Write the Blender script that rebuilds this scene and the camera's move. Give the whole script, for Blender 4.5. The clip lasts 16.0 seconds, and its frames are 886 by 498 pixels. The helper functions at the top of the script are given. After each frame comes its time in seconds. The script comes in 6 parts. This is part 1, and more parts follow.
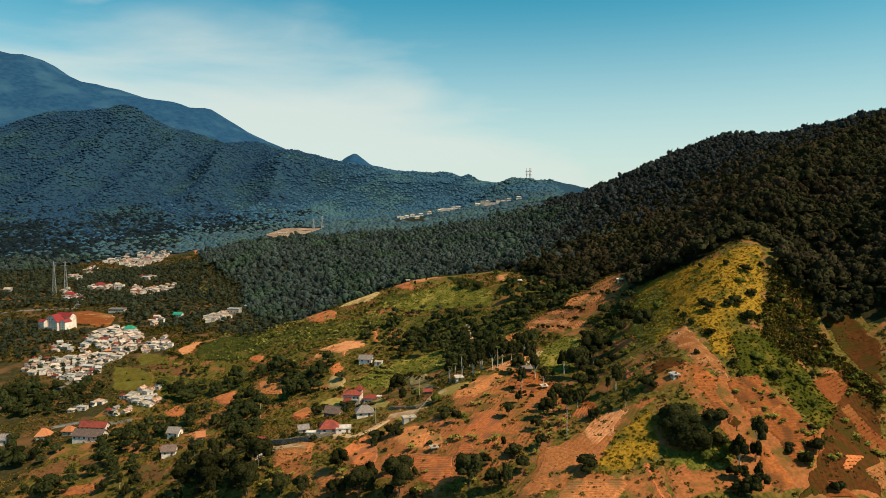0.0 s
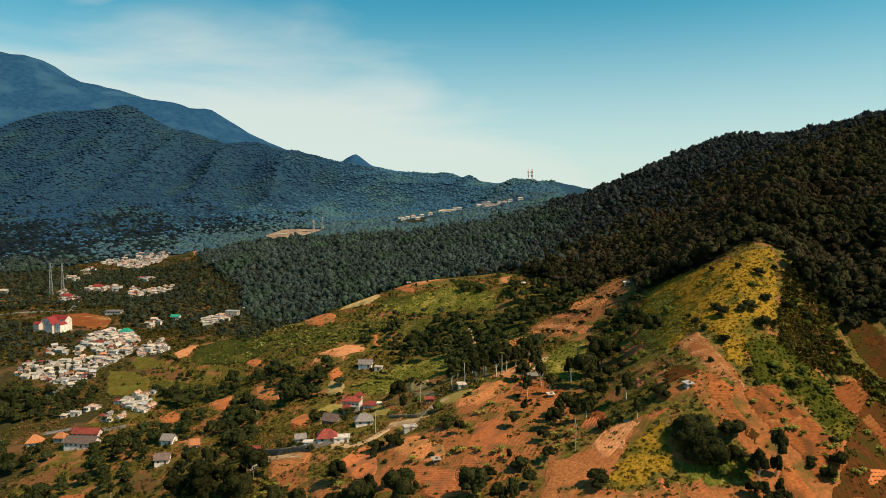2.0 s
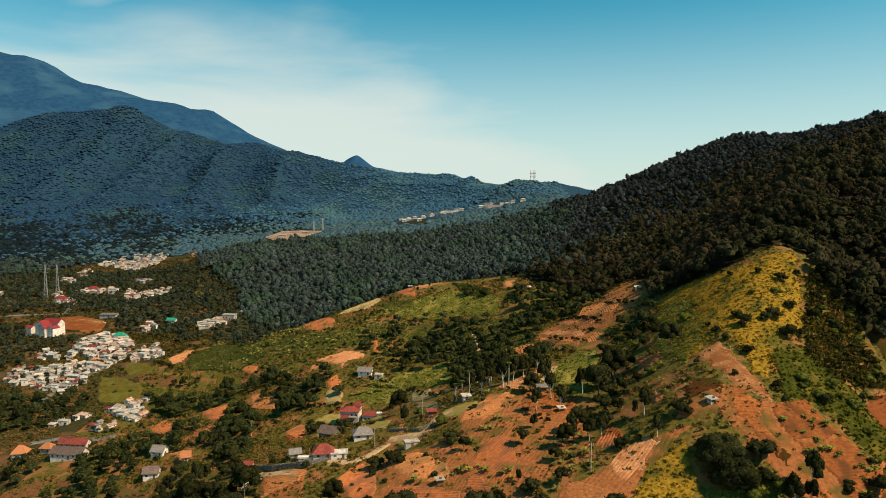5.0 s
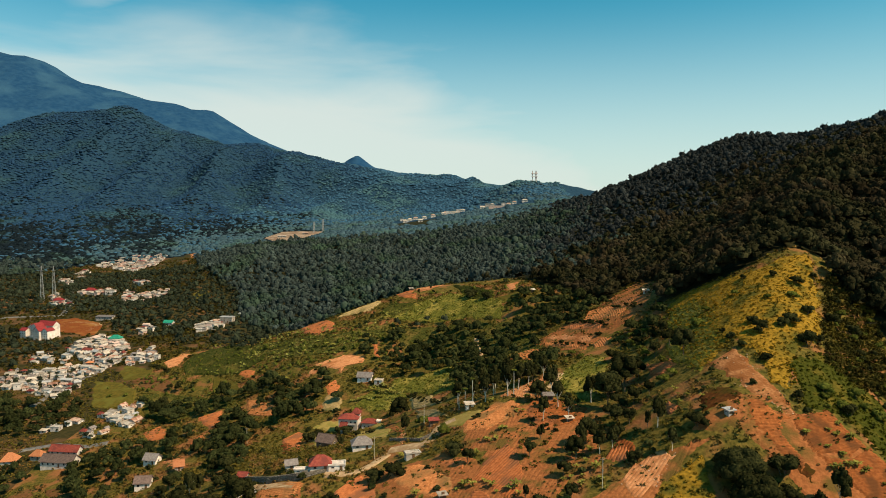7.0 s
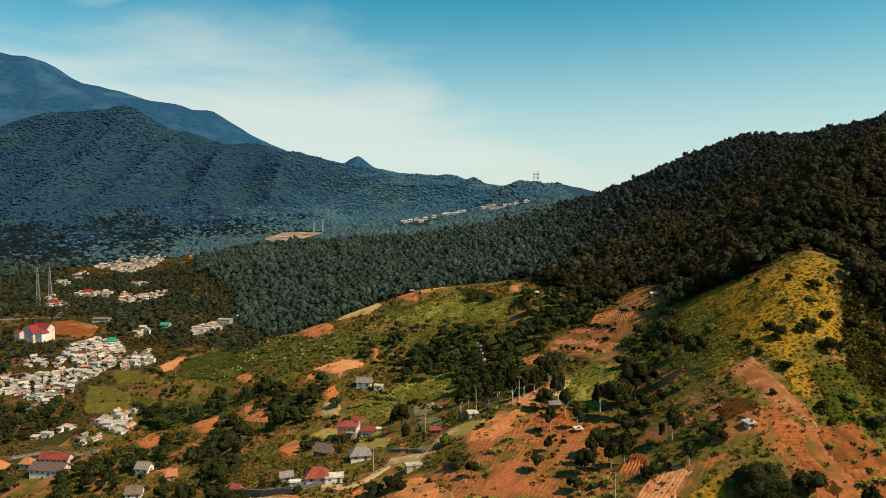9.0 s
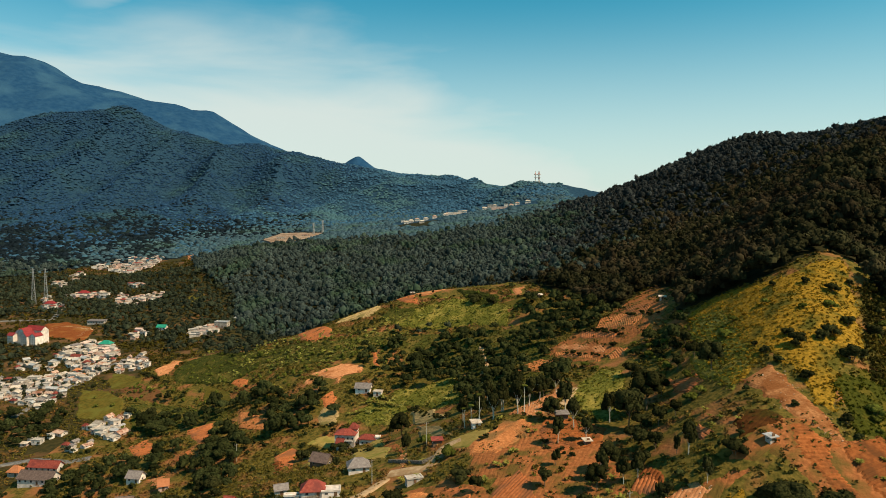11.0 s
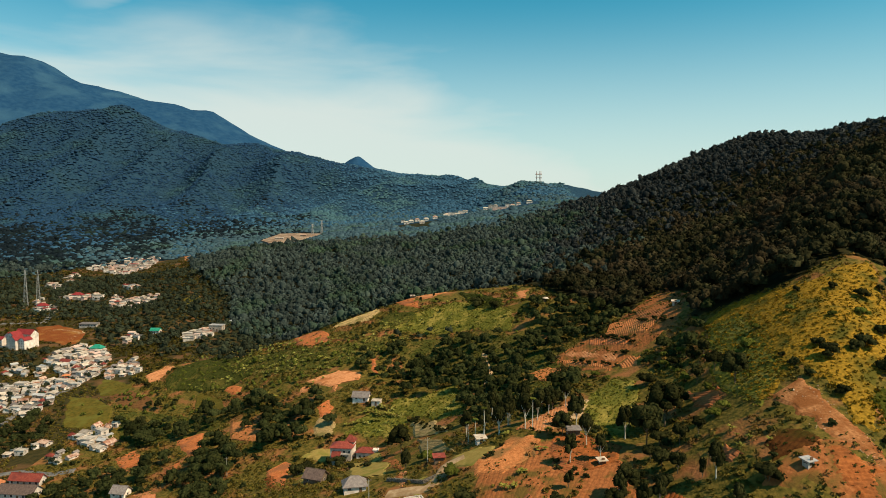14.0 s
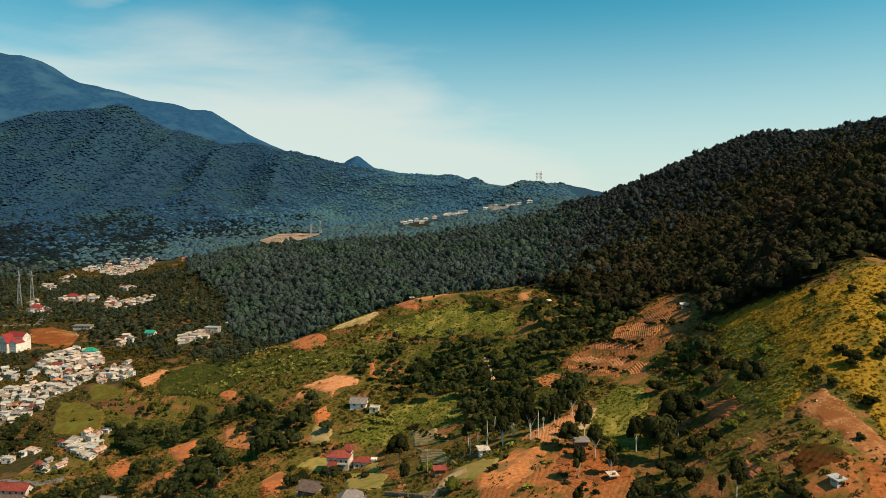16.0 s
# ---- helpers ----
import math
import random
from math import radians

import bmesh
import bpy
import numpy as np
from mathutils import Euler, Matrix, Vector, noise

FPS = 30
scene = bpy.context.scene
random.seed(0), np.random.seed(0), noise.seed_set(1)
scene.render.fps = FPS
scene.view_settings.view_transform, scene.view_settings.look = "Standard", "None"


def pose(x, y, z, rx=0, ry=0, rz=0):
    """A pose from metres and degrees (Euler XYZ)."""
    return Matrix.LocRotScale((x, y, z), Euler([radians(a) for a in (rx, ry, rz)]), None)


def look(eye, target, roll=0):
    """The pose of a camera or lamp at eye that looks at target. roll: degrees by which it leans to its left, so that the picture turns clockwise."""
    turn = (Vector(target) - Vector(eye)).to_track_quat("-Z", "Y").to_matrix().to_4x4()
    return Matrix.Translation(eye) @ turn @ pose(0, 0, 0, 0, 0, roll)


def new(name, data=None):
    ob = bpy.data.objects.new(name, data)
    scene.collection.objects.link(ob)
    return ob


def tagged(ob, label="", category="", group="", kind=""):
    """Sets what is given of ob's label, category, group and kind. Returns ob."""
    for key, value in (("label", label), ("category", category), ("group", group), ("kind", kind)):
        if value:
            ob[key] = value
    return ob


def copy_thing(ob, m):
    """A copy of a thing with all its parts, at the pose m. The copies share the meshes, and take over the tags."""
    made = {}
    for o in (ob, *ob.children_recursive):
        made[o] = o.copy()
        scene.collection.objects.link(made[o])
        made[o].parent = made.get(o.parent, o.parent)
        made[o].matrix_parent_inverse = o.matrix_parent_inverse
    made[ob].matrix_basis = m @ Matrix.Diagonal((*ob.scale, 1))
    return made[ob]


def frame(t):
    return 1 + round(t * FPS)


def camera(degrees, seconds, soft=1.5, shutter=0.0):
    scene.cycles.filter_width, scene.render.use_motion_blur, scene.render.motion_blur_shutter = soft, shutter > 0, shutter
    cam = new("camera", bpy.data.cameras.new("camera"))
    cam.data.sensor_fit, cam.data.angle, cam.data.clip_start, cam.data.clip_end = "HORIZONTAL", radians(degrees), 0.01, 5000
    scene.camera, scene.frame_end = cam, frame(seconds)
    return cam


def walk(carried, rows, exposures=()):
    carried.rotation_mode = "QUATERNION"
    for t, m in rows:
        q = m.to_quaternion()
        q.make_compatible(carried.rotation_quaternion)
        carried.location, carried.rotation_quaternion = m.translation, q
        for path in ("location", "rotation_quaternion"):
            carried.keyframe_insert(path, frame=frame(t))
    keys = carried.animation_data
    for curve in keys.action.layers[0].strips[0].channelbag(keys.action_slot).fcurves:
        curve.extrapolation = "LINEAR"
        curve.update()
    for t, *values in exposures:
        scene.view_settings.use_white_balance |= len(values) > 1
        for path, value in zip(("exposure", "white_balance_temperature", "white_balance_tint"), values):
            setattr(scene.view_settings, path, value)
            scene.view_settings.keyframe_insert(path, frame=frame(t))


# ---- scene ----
cam = camera(66.0, 16.0, soft=0.6)
METRES, EYE, TILT, LEAN, TURN = 90.0, 110.0, -3.55, 0.0, 0.0
ROWS = [
    (0.0, 0.0, 0.0, 0.0, 0.0, 0.0, 0.0),
    (1.0, -0.0037, 0.0609, 0.0037, 0.03, 0.04, -0.021),
    (2.0, -0.0075, 0.122, 0.0073, 0.063, 0.08, -0.043),
    (3.0, -0.0112, 0.1835, 0.011, 0.098, 0.118, -0.064),
    (4.0, -0.015, 0.2452, 0.0146, 0.134, 0.155, -0.084),
    (5.0, -0.0187, 0.3072, 0.0183, 0.171, 0.19, -0.104),
    (6.0, -0.0224, 0.3694, 0.022, 0.206, 0.222, -0.121),
    (7.0, -0.026, 0.4318, 0.0258, 0.24, 0.253, -0.137),
    (8.0, -0.0296, 0.4944, 0.0295, 0.272, 0.28, -0.151),
    (9.0, -0.0331, 0.5572, 0.0334, 0.3, 0.303, -0.162),
    (10.0, -0.0365, 0.6202, 0.0372, 0.323, 0.324, -0.17),
    (11.0, -0.0398, 0.6832, 0.0412, 0.341, 0.34, -0.175),
    (12.0, -0.043, 0.7464, 0.0452, 0.352, 0.351, -0.176),
    (13.0, -0.0462, 0.8097, 0.0493, 0.356, 0.358, -0.172),
    (14.0, -0.0491, 0.8731, 0.0534, 0.352, 0.36, -0.165),
    (15.0, -0.052, 0.9365, 0.0577, 0.338, 0.356, -0.153),
    (16.0, -0.0547, 1.0, 0.062, 0.314, 0.347, -0.135),
]
walk(cam, [(t, pose(0, 0, EYE, TILT, LEAN, TURN) @ pose(METRES * x, METRES * y, METRES * z, 90 + pitch, roll, yaw)) for t, x, y, z, yaw, pitch, roll in ROWS], [(0.0, 0.32), (16.0, 0.32)])

# ---- daylight: a clear morning sky with thin cloud, the sun high on the right ----
SUN_FROM = Vector((0.60, -0.26, 0.76)).normalized()
sun = new("sun", bpy.data.lights.new("sun", "SUN"))
sun.data.energy, sun.data.angle, sun.data.color = 5.0, radians(0.55), (1.0, 0.80, 0.54)
sun.matrix_world = look((0, 0, 0), -SUN_FROM)

world = bpy.data.worlds.new("sky")
scene.world = world
world.use_nodes = True
wn, wl = world.node_tree.nodes, world.node_tree.links
wn.clear()


def wnode(kind, **values):
    n = wn.new(kind)
    for key, value in values.items():
        n.inputs[key].default_value = value
    return n


sky = wn.new("ShaderNodeTexSky")
sky.sky_type, sky.sun_disc = "NISHITA", False
sky.sun_elevation = math.asin(SUN_FROM.z)
sky.sun_rotation = math.atan2(SUN_FROM.x, SUN_FROM.y)
sky.air_density, sky.dust_density, sky.ozone_density, sky.altitude = 1.0, 1.6, 1.2, 900
coord = wn.new("ShaderNodeTexCoord")
axes = wn.new("ShaderNodeSeparateXYZ")
wl.new(coord.outputs["Generated"], axes.inputs[0])
# thin veil of cloud, drawn out sideways
stretch = wn.new("ShaderNodeMapping")
stretch.inputs["Scale"].default_value = (1.6, 1.0, 7.0)
stretch.inputs["Rotation"].default_value = (0, radians(-7), 0)
wl.new(coord.outputs["Generated"], stretch.inputs["Vector"])
wisps = wnode("ShaderNodeTexNoise", Scale=2.1, Detail=5.0, Roughness=0.5, Distortion=0.4)
wl.new(stretch.outputs[0], wisps.inputs["Vector"])


def wmath(op, a, b, clamp=False):
    n = wn.new("ShaderNodeMath")
    n.operation, n.use_clamp = op, clamp
    for k, v in enumerate((a, b)):
        if isinstance(v, (int, float)):
            n.inputs[k].default_value = v
        else:
            wl.new(v, n.inputs[k])
    return n.outputs[0]


def wramp(value, low, high, to_low=0.0, to_high=1.0):
    n = wn.new("ShaderNodeMapRange")
    n.interpolation_type = "SMOOTHSTEP"
    wl.new(value, n.inputs["Value"])
    for key, v in (("From Min", low), ("From Max", high), ("To Min", to_low), ("To Max", to_high)):
        n.inputs[key].default_value = v
    return n.outputs[0]


# the veil lies thick to the west (left) below a soft upper edge, with a few streaks above it
edge = wmath("ADD", axes.outputs["Z"], wramp(axes.outputs["X"], -0.22, 0.62, 0.0, 0.20))
rough_edge = wmath("ADD", edge, wmath("MULTIPLY", wmath("SUBTRACT", wisps.outputs["Fac"], 0.5), 0.15))
bank = wramp(rough_edge, 0.13, 0.285, 0.86, 0.0)
span = wmath("MULTIPLY", wramp(axes.outputs["X"], -0.36, -0.22, 1.0, 0.0), wramp(axes.outputs["X"], -0.50, -0.40, 0.0, 1.0))
streak = wmath("MULTIPLY", wramp(wisps.outputs["Fac"], 0.45, 0.62, 0.0, 0.4), span)
bank = wmath("MAXIMUM", bank, streak)
low_haze = wramp(axes.outputs["Z"], 0.0, 0.31, 0.82, 0.0)
veil = wmath("MAXIMUM", bank, low_haze)
tint = wn.new("ShaderNodeMix")
tint.data_type, tint.blend_type = "RGBA", "MULTIPLY"
tint.inputs["Factor"].default_value = 1.0
wl.new(sky.outputs[0], tint.inputs[6])
tint.inputs[7].default_value = (0.26, 1.22, 1.13, 1)
cloud = wn.new("ShaderNodeMix")
cloud.data_type = "RGBA"
wl.new(veil, cloud.inputs["Factor"])
wl.new(tint.outputs[2], cloud.inputs[6])
cloud.inputs[7].default_value = (7.35, 7.7, 7.05, 1)
back = wnode("ShaderNodeBackground", Strength=0.084)
wl.new(cloud.outputs[2], back.inputs["Color"])
wl.new(back.outputs[0], wn.new("ShaderNodeOutputWorld").inputs["Surface"])

# ---- materials ----
def surface(name, first, second, size=1.0, rough=0.9, bump=0.3, bump_size=None, third=None, spot_size=None, spot=0.5, own=0.0, tinted=False, metal=0.0):
    """A procedural surface: two colours mixed by a grain of the given size in metres, a third in larger patches,
    own: how far pieces differ from one another, tinted: takes the tree's own tint."""
    m = bpy.data.materials.new(name)
    m.use_nodes = True
    n, l = m.node_tree.nodes, m.node_tree.links
    bsdf = n["Principled BSDF"]
    bsdf.inputs["Roughness"].default_value, bsdf.inputs["Metallic"].default_value = rough, metal
    bsdf.inputs["Specular IOR Level"].default_value = 0.0 if tinted or "leaves" in name else 0.04 if rough > 0.85 else 0.2
    at = n.new("ShaderNodeNewGeometry").outputs["Position"]

    def grain(metres, detail=4.0, low=0.35, high=0.65):
        tex = n.new("ShaderNodeTexNoise")
        tex.inputs["Scale"].default_value, tex.inputs["Detail"].default_value = 1.0 / metres, detail
        l.new(at, tex.inputs["Vector"])
        ramp = n.new("ShaderNodeMapRange")
        ramp.inputs["From Min"].default_value, ramp.inputs["From Max"].default_value = low, high
        l.new(tex.outputs["Fac"], ramp.inputs["Value"])
        return ramp.outputs[0], tex.outputs["Fac"]

    def mix(factor, a, b, blend="MIX"):
        k = n.new("ShaderNodeMix")
        k.data_type, k.blend_type = "RGBA", blend
        for socket, v in ((k.inputs["Factor"], factor), (k.inputs[6], a), (k.inputs[7], b)):
            if isinstance(v, (int, float)):
                socket.default_value = v
            elif isinstance(v, tuple):
                socket.default_value = (*v, 1)
            else:
                l.new(v, socket)
        return k.outputs[2]

    fac, raw = grain(size)
    colour = mix(fac, first, second)
    if third:
        patch, _ = grain(spot_size or size * 8, 3.0, spot - 0.08, spot + 0.08)
        colour = mix(patch, colour, third)
    if own or tinted:
        if tinted:
            a = n.new("ShaderNodeAttribute")
            a.attribute_name = "tint"
            rnd = a.outputs["Fac"]
        else:
            rnd = n.new("ShaderNodeObjectInfo").outputs["Random"]
        ramp = n.new("ShaderNodeMapRange")
        ramp.inputs["To Min"].default_value, ramp.inputs["To Max"].default_value = 1 - (own or 0.45), 1 + (own or 0.45)
        l.new(rnd, ramp.inputs["Value"])
        scale = n.new("ShaderNodeVectorMath")
        scale.operation = "SCALE"
        l.new(colour, scale.inputs[0])
        l.new(ramp.outputs[0], scale.inputs["Scale"])
        colour = scale.outputs[0]
    l.new(colour, bsdf.inputs["Base Color"])
    if bump:
        b = n.new("ShaderNodeBump")
        b.inputs["Strength"].default_value, b.inputs["Distance"].default_value = 0.8, bump
        if bump_size:
            _, raw = grain(bump_size)
        l.new(raw, b.inputs["Height"])
        l.new(b.outputs[0], bsdf.inputs["Normal"])
    return m


GRASS = surface("meadow", (0.0520, 0.0481, 0.0090), (0.1534, 0.1040, 0.0225), 1.6, bump=0.6, bump_size=1.2, third=(0.2600, 0.1040, 0.0396), spot_size=11, spot=0.585)
TOWN_GROUND = surface("town verge", (0.0264, 0.0251, 0.0085), (0.0572, 0.0428, 0.0145), 3.0, bump=0.5, bump_size=1.5, third=(0.1430, 0.0698, 0.0298), spot_size=20, spot=0.60)
FOREST_FLOOR = surface("forest floor", (0.0176, 0.0167, 0.0068), (0.0308, 0.0279, 0.0110), 5.0, bump=0.8, bump_size=3.0)
# far ground: distance haze painted in as a blue cast of the base colours
HAZY_HILL_FLOOR = surface("hazed mountain floor", (0.0125, 0.0370, 0.0660), (0.0210, 0.0490, 0.0780), 7.0, bump=4.0, bump_size=7.0)
HAZY_FOOT_FLOOR = surface("hazed foothill floor", (0.0085, 0.0150, 0.0185), (0.0140, 0.0225, 0.0260), 6.0, bump=2.5, bump_size=6.0)
LEAVES = surface("forest leaves", (0.0117, 0.0122, 0.0054), (0.0377, 0.0338, 0.0153), 1.4, rough=0.8, bump=0.5, bump_size=1.3, own=0.6, tinted=True, third=(0.0377, 0.0279, 0.0153), spot_size=45, spot=0.55)
# far ridge: haze painted into the leaves as a greyer, bluer base colour
HAZY_RIDGE_LEAVES = surface("hazed ridge leaves", (0.0156, 0.0186, 0.0188), (0.0360, 0.0384, 0.0360), 2.0, rough=0.8, bump=0.5, bump_size=1.6, own=0.55, tinted=True)
GROVE_LEAVES = surface("grove leaves", (0.0114, 0.0152, 0.0056), (0.0397, 0.0424, 0.0140), 1.0, rough=0.8, bump=0.4, bump_size=0.9, own=0.55, tinted=True)
TOWN_LEAVES = surface("garden leaves", (0.0160, 0.0210, 0.0135), (0.0380, 0.0430, 0.0240), 1.5, rough=0.8, bump=0.5, bump_size=1.2, own=0.55, tinted=True)
# valley woods: a paler, bluer base colour paints the haze over them
HAZY_MID_LEAVES = surface("hazed valley leaves", (0.0259, 0.0368, 0.0345), (0.0506, 0.0621, 0.0533), 2.0, rough=0.8, bump=0.6, bump_size=1.8, own=0.5, tinted=True, third=(0.0356, 0.0552, 0.0351), spot_size=60, spot=0.58)
# blue haze of distance is painted into these leaves; the foothill ones also shaded darker
HAZY_FOOT_LEAVES = surface("hazed foothill leaves", (0.0061, 0.0107, 0.0148), (0.0116, 0.0174, 0.0220), 5.0, rough=0.8, bump=0.6, bump_size=4, own=0.35, tinted=True, third=(0.0147, 0.0245, 0.0202), spot_size=80, spot=0.59)
HAZY_VALE_LEAVES = surface("hazed pass leaves", (0.0319, 0.0627, 0.0816), (0.0528, 0.0858, 0.1008), 5.0, rough=0.8, bump=0.6, bump_size=4, own=0.3, tinted=True, third=(0.0484, 0.0858, 0.0792), spot_size=80, spot=0.58)
HAZY_HILL_LEAVES = surface("hazed hill leaves", (0.0132, 0.0387, 0.0810), (0.0229, 0.0522, 0.0940), 6.0, rough=0.85, bump=0.5, bump_size=5, own=0.2, tinted=True, third=(0.0264, 0.0594, 0.0770), spot_size=120, spot=0.57)
HAZY_CREST_LEAVES = surface("hazed crest leaves", (0.0263, 0.0735, 0.1242), (0.0420, 0.0924, 0.1414), 6.0, rough=0.85, bump=0.5, bump_size=5, own=0.2, tinted=True, third=(0.0473, 0.0987, 0.1150), spot_size=120, spot=0.57)
# volcano slopes: blue distance haze painted into the base colour
HAZY_SLOPE = surface("hazed mountain woods", (0.0112, 0.0470, 0.1078), (0.0192, 0.0627, 0.1254), 30.0, bump=10, bump_size=45, third=(0.0288, 0.0804, 0.1408), spot_size=220, spot=0.58)

# ---- the land: one sheet, shaped by its crest, spur, terrace and valley lines ----
LAND = {
    "spur_crest": [(50, 60, -8), (60, 150, 8), (72, 195, 26), (80, 214, 32), (86, 228, 40), (83, 240, 50), (100, 270, 61), (126, 300, 76), (158, 345, 93), (190, 400, 112), (240, 480, 132), (330, 640, 152), (480, 880, 198), (640, 1060, 246)],
    "spur_left_foot": [(12, 60, 2), (18, 150, 10), (34, 205, 25), (44, 228, 31), (52, 262, 35), (64, 300, 39), (80, 350, 47), (94, 404, 60)],
    "spur_shoulder": [(96, 246, 52), (116, 240, 47), (124, 225, 38), (116, 198, 24), (108, 150, 8)],
    "gully": [(120, 60, -18), (140, 150, -6), (148, 205, 18), (154, 245, 32), (168, 290, 48), (200, 360, 74), (235, 430, 102)],
    "gully_far_side": [(300, 150, 30), (245, 260, 78), (250, 340, 106), (300, 420, 126), (420, 600, 150)],
    "farm_spur": [(-2, 160, -6), (4, 240, 23), (8, 280, 29), (12, 312, 31), (32, 308, 36), (40, 350, 36), (58, 400, 41), (70, 450, 45), (72, 510, 55), (88, 600, 62), (184, 878, 66)],
    "knoll_crest": [(58, 497, 54), (42, 552, 55), (26, 574, 54), (-25, 580, 47), (-59, 566, 37), (-98, 542, 22), (-143, 512, -3), (-205, 546, -8)],
    "knoll_back": [(60, 660, 36), (-10, 690, 26), (-70, 680, 12), (-140, 660, -4), (-215, 690, 1)],
    "farm_mid": [(-60, 160, -35), (-46, 235, 2), (-38, 280, 12), (-12, 285, 20), (-22, 330, 14), (-45, 381, -1), (-45, 430, 12), (-62, 452, 13), (-20, 480, 18), (16, 425, 26), (10, 500, 36)],
    "farm_low": [(-130, 170, -60), (-95, 270, -8), (-58, 292, 12), (-100, 330, -6), (-110, 390, -10), (-110, 440, -4), (-100, 490, 8)],
    "town_edge": [(-300, 200, -75), (-190, 290, -42), (-200, 395, -29), (-212, 433, -24), (-200, 476, -24), (-155, 448, -16), (-150, 490, -10), (-250, 530, -18), (-308, 525, -19)],
    "town_floor": [(-520, 420, -45), (-400, 540, -24), (-371, 658, -10), (-304, 655, -12), (-288, 690, -14), (-365, 742, -11), (-327, 795, 4), (-240, 760, -4), (-430, 960, 2), (-542, 1192, 12), (-590, 1240, 26)],
    "forest_apron": [(-123, 809, 18), (-68, 919, 36), (-200, 880, 14), (-304, 972, 34), (-299, 1233, 55), (-150, 1150, 58), (60, 1100, 74), (9, 1625, 108), (-150, 1500, 80), (150, 1400, 112)],
    "right_slope": [(142, 529, 68), (159, 430, 83), (193, 440, 106), (301, 882, 100), (230, 700, 84), (275, 1130, 139), (280, 1398, 132)],
    "right_ridge": [(300, 1090, 148), (345, 1112, 171), (430, 1160, 209), (495, 1190, 227), (592, 1145, 215), (625, 1063, 231), (720, 900, 263), (900, 800, 323)],
    "right_far": [(400, 1810, 120), (430, 1500, 118), (700, 1500, 150), (1200, 1100, 330), (1500, 2400, 120), (900, 2600, 110)],
    "mast_hill": [(132, 2100, 183), (190, 1880, 173), (232, 1841, 179), (275, 1780, 165), (325, 1690, 143)],
    "pass_saddle": [(80, 1700, 120), (150, 1690, 140), (360, 1560, 134)],
    "mountain_crest": [(-1900, 2400, 314), (-1494, 2300, 346), (-1303, 2300, 422), (-1046, 2300, 444), (-941, 2300, 374), (-860, 2310, 356), (-636, 2300, 319), (-503, 2300, 290), (-350, 2280, 261), (-171, 2220, 224), (-80, 2200, 215), (29, 2180, 210), (90, 2150, 184)],
    "mountain_face": [(-987, 1901, 172), (-720, 1811, 150), (-377, 2009, 160), (-155, 2069, 192), (-424, 2090, 240), (-1250, 1750, 120), (-750, 2050, 250), (-1000, 2080, 270)],
    "mountain_foot": [(-1500, 1100, 40), (-1000, 1350, 48), (-720, 1480, 60), (-450, 1560, 70), (-280, 1700, 90), (-120, 1800, 118), (20, 1900, 140)],
    "left_floor": [(-900, 700, -10), (-700, 1000, 6), (-1300, 500, 0), (-700, 250, -60), (-2200, 900, 120)],
    "mountain_back": [(-1500, 2900, 230), (-900, 2900, 250), (-400, 2700, 230), (0, 2700, 170), (500, 3200, 140)],
    "small_peak": [(-455, 2900, 284), (-378, 2900, 346), (-300, 2910, 284)],
    "volcano": [(-3700, 4500, 900), (-3150, 4550, 1085), (-3000, 4580, 1125), (-2904, 4600, 1140), (-2702, 4620, 1108), (-2359, 4650, 914), (-2187, 4680, 906), (-1997, 4700, 842), (-1730, 4700, 786), (-1578, 4700, 765), (-1273, 4720, 579), (-800, 4750, 380)],
    "volcano_foot": [(-3400, 3000, 420), (-2600, 3300, 420), (-1900, 3500, 350), (-1200, 3700, 280)],
    "rim": [(-5500, 5200, 600), (-5500, 1500, 300), (-5500, -900, 100), (-2500, -900, -40), (0, -900, -60), (2500, -900, 100), (4000, 500, 300), (4000, 2500, 160), (4000, 5200, 120), (1500, 5200, 110), (0, 5200, 120), (-2500, 5300, 700)],
}

def line_nodes():
    nodes = []
    for pts in LAND.values():
        for (x0, y0, z0), (x1, y1, z1) in zip(pts, pts[1:]):
            n = max(1, min(3, int(math.hypot(x1 - x0, y1 - y0) / 45)))
            nodes += [(x0 + (x1 - x0) * k / n, y0 + (y1 - y0) * k / n, z0 + (z1 - z0) * k / n) for k in range(n)]
        nodes.append(pts[-1])
    return np.array(nodes, float)


NODES = line_nodes()


def bend(x, y):
    return np.sqrt((x[:, None] - NODES[None, :, 0]) ** 2 + (y[:, None] - NODES[None, :, 1]) ** 2 + 144.0)


LEVEL = NODES[:, 2].mean()
PULL = np.linalg.solve(bend(NODES[:, 0], NODES[:, 1]) - np.eye(len(NODES)) * 2.0, NODES[:, 2] - LEVEL)


def hashed(i, j):
    v = np.sin(i * 127.1 + j * 311.7) * 43758.5453
    return v - np.floor(v)


def ripple(x, y, size):
    """Smooth noise in -1..1 with features of about that many metres."""
    u, v = x / size, y / size
    i, j = np.floor(u), np.floor(v)
    a, b = u - i, v - j
    a, b = a * a * (3 - 2 * a), b * b * (3 - 2 * b)
    return 2 * ((hashed(i, j) * (1 - a) + hashed(i + 1, j) * a) * (1 - b) + (hashed(i, j + 1) * (1 - a) + hashed(i + 1, j + 1) * a) * b) - 1


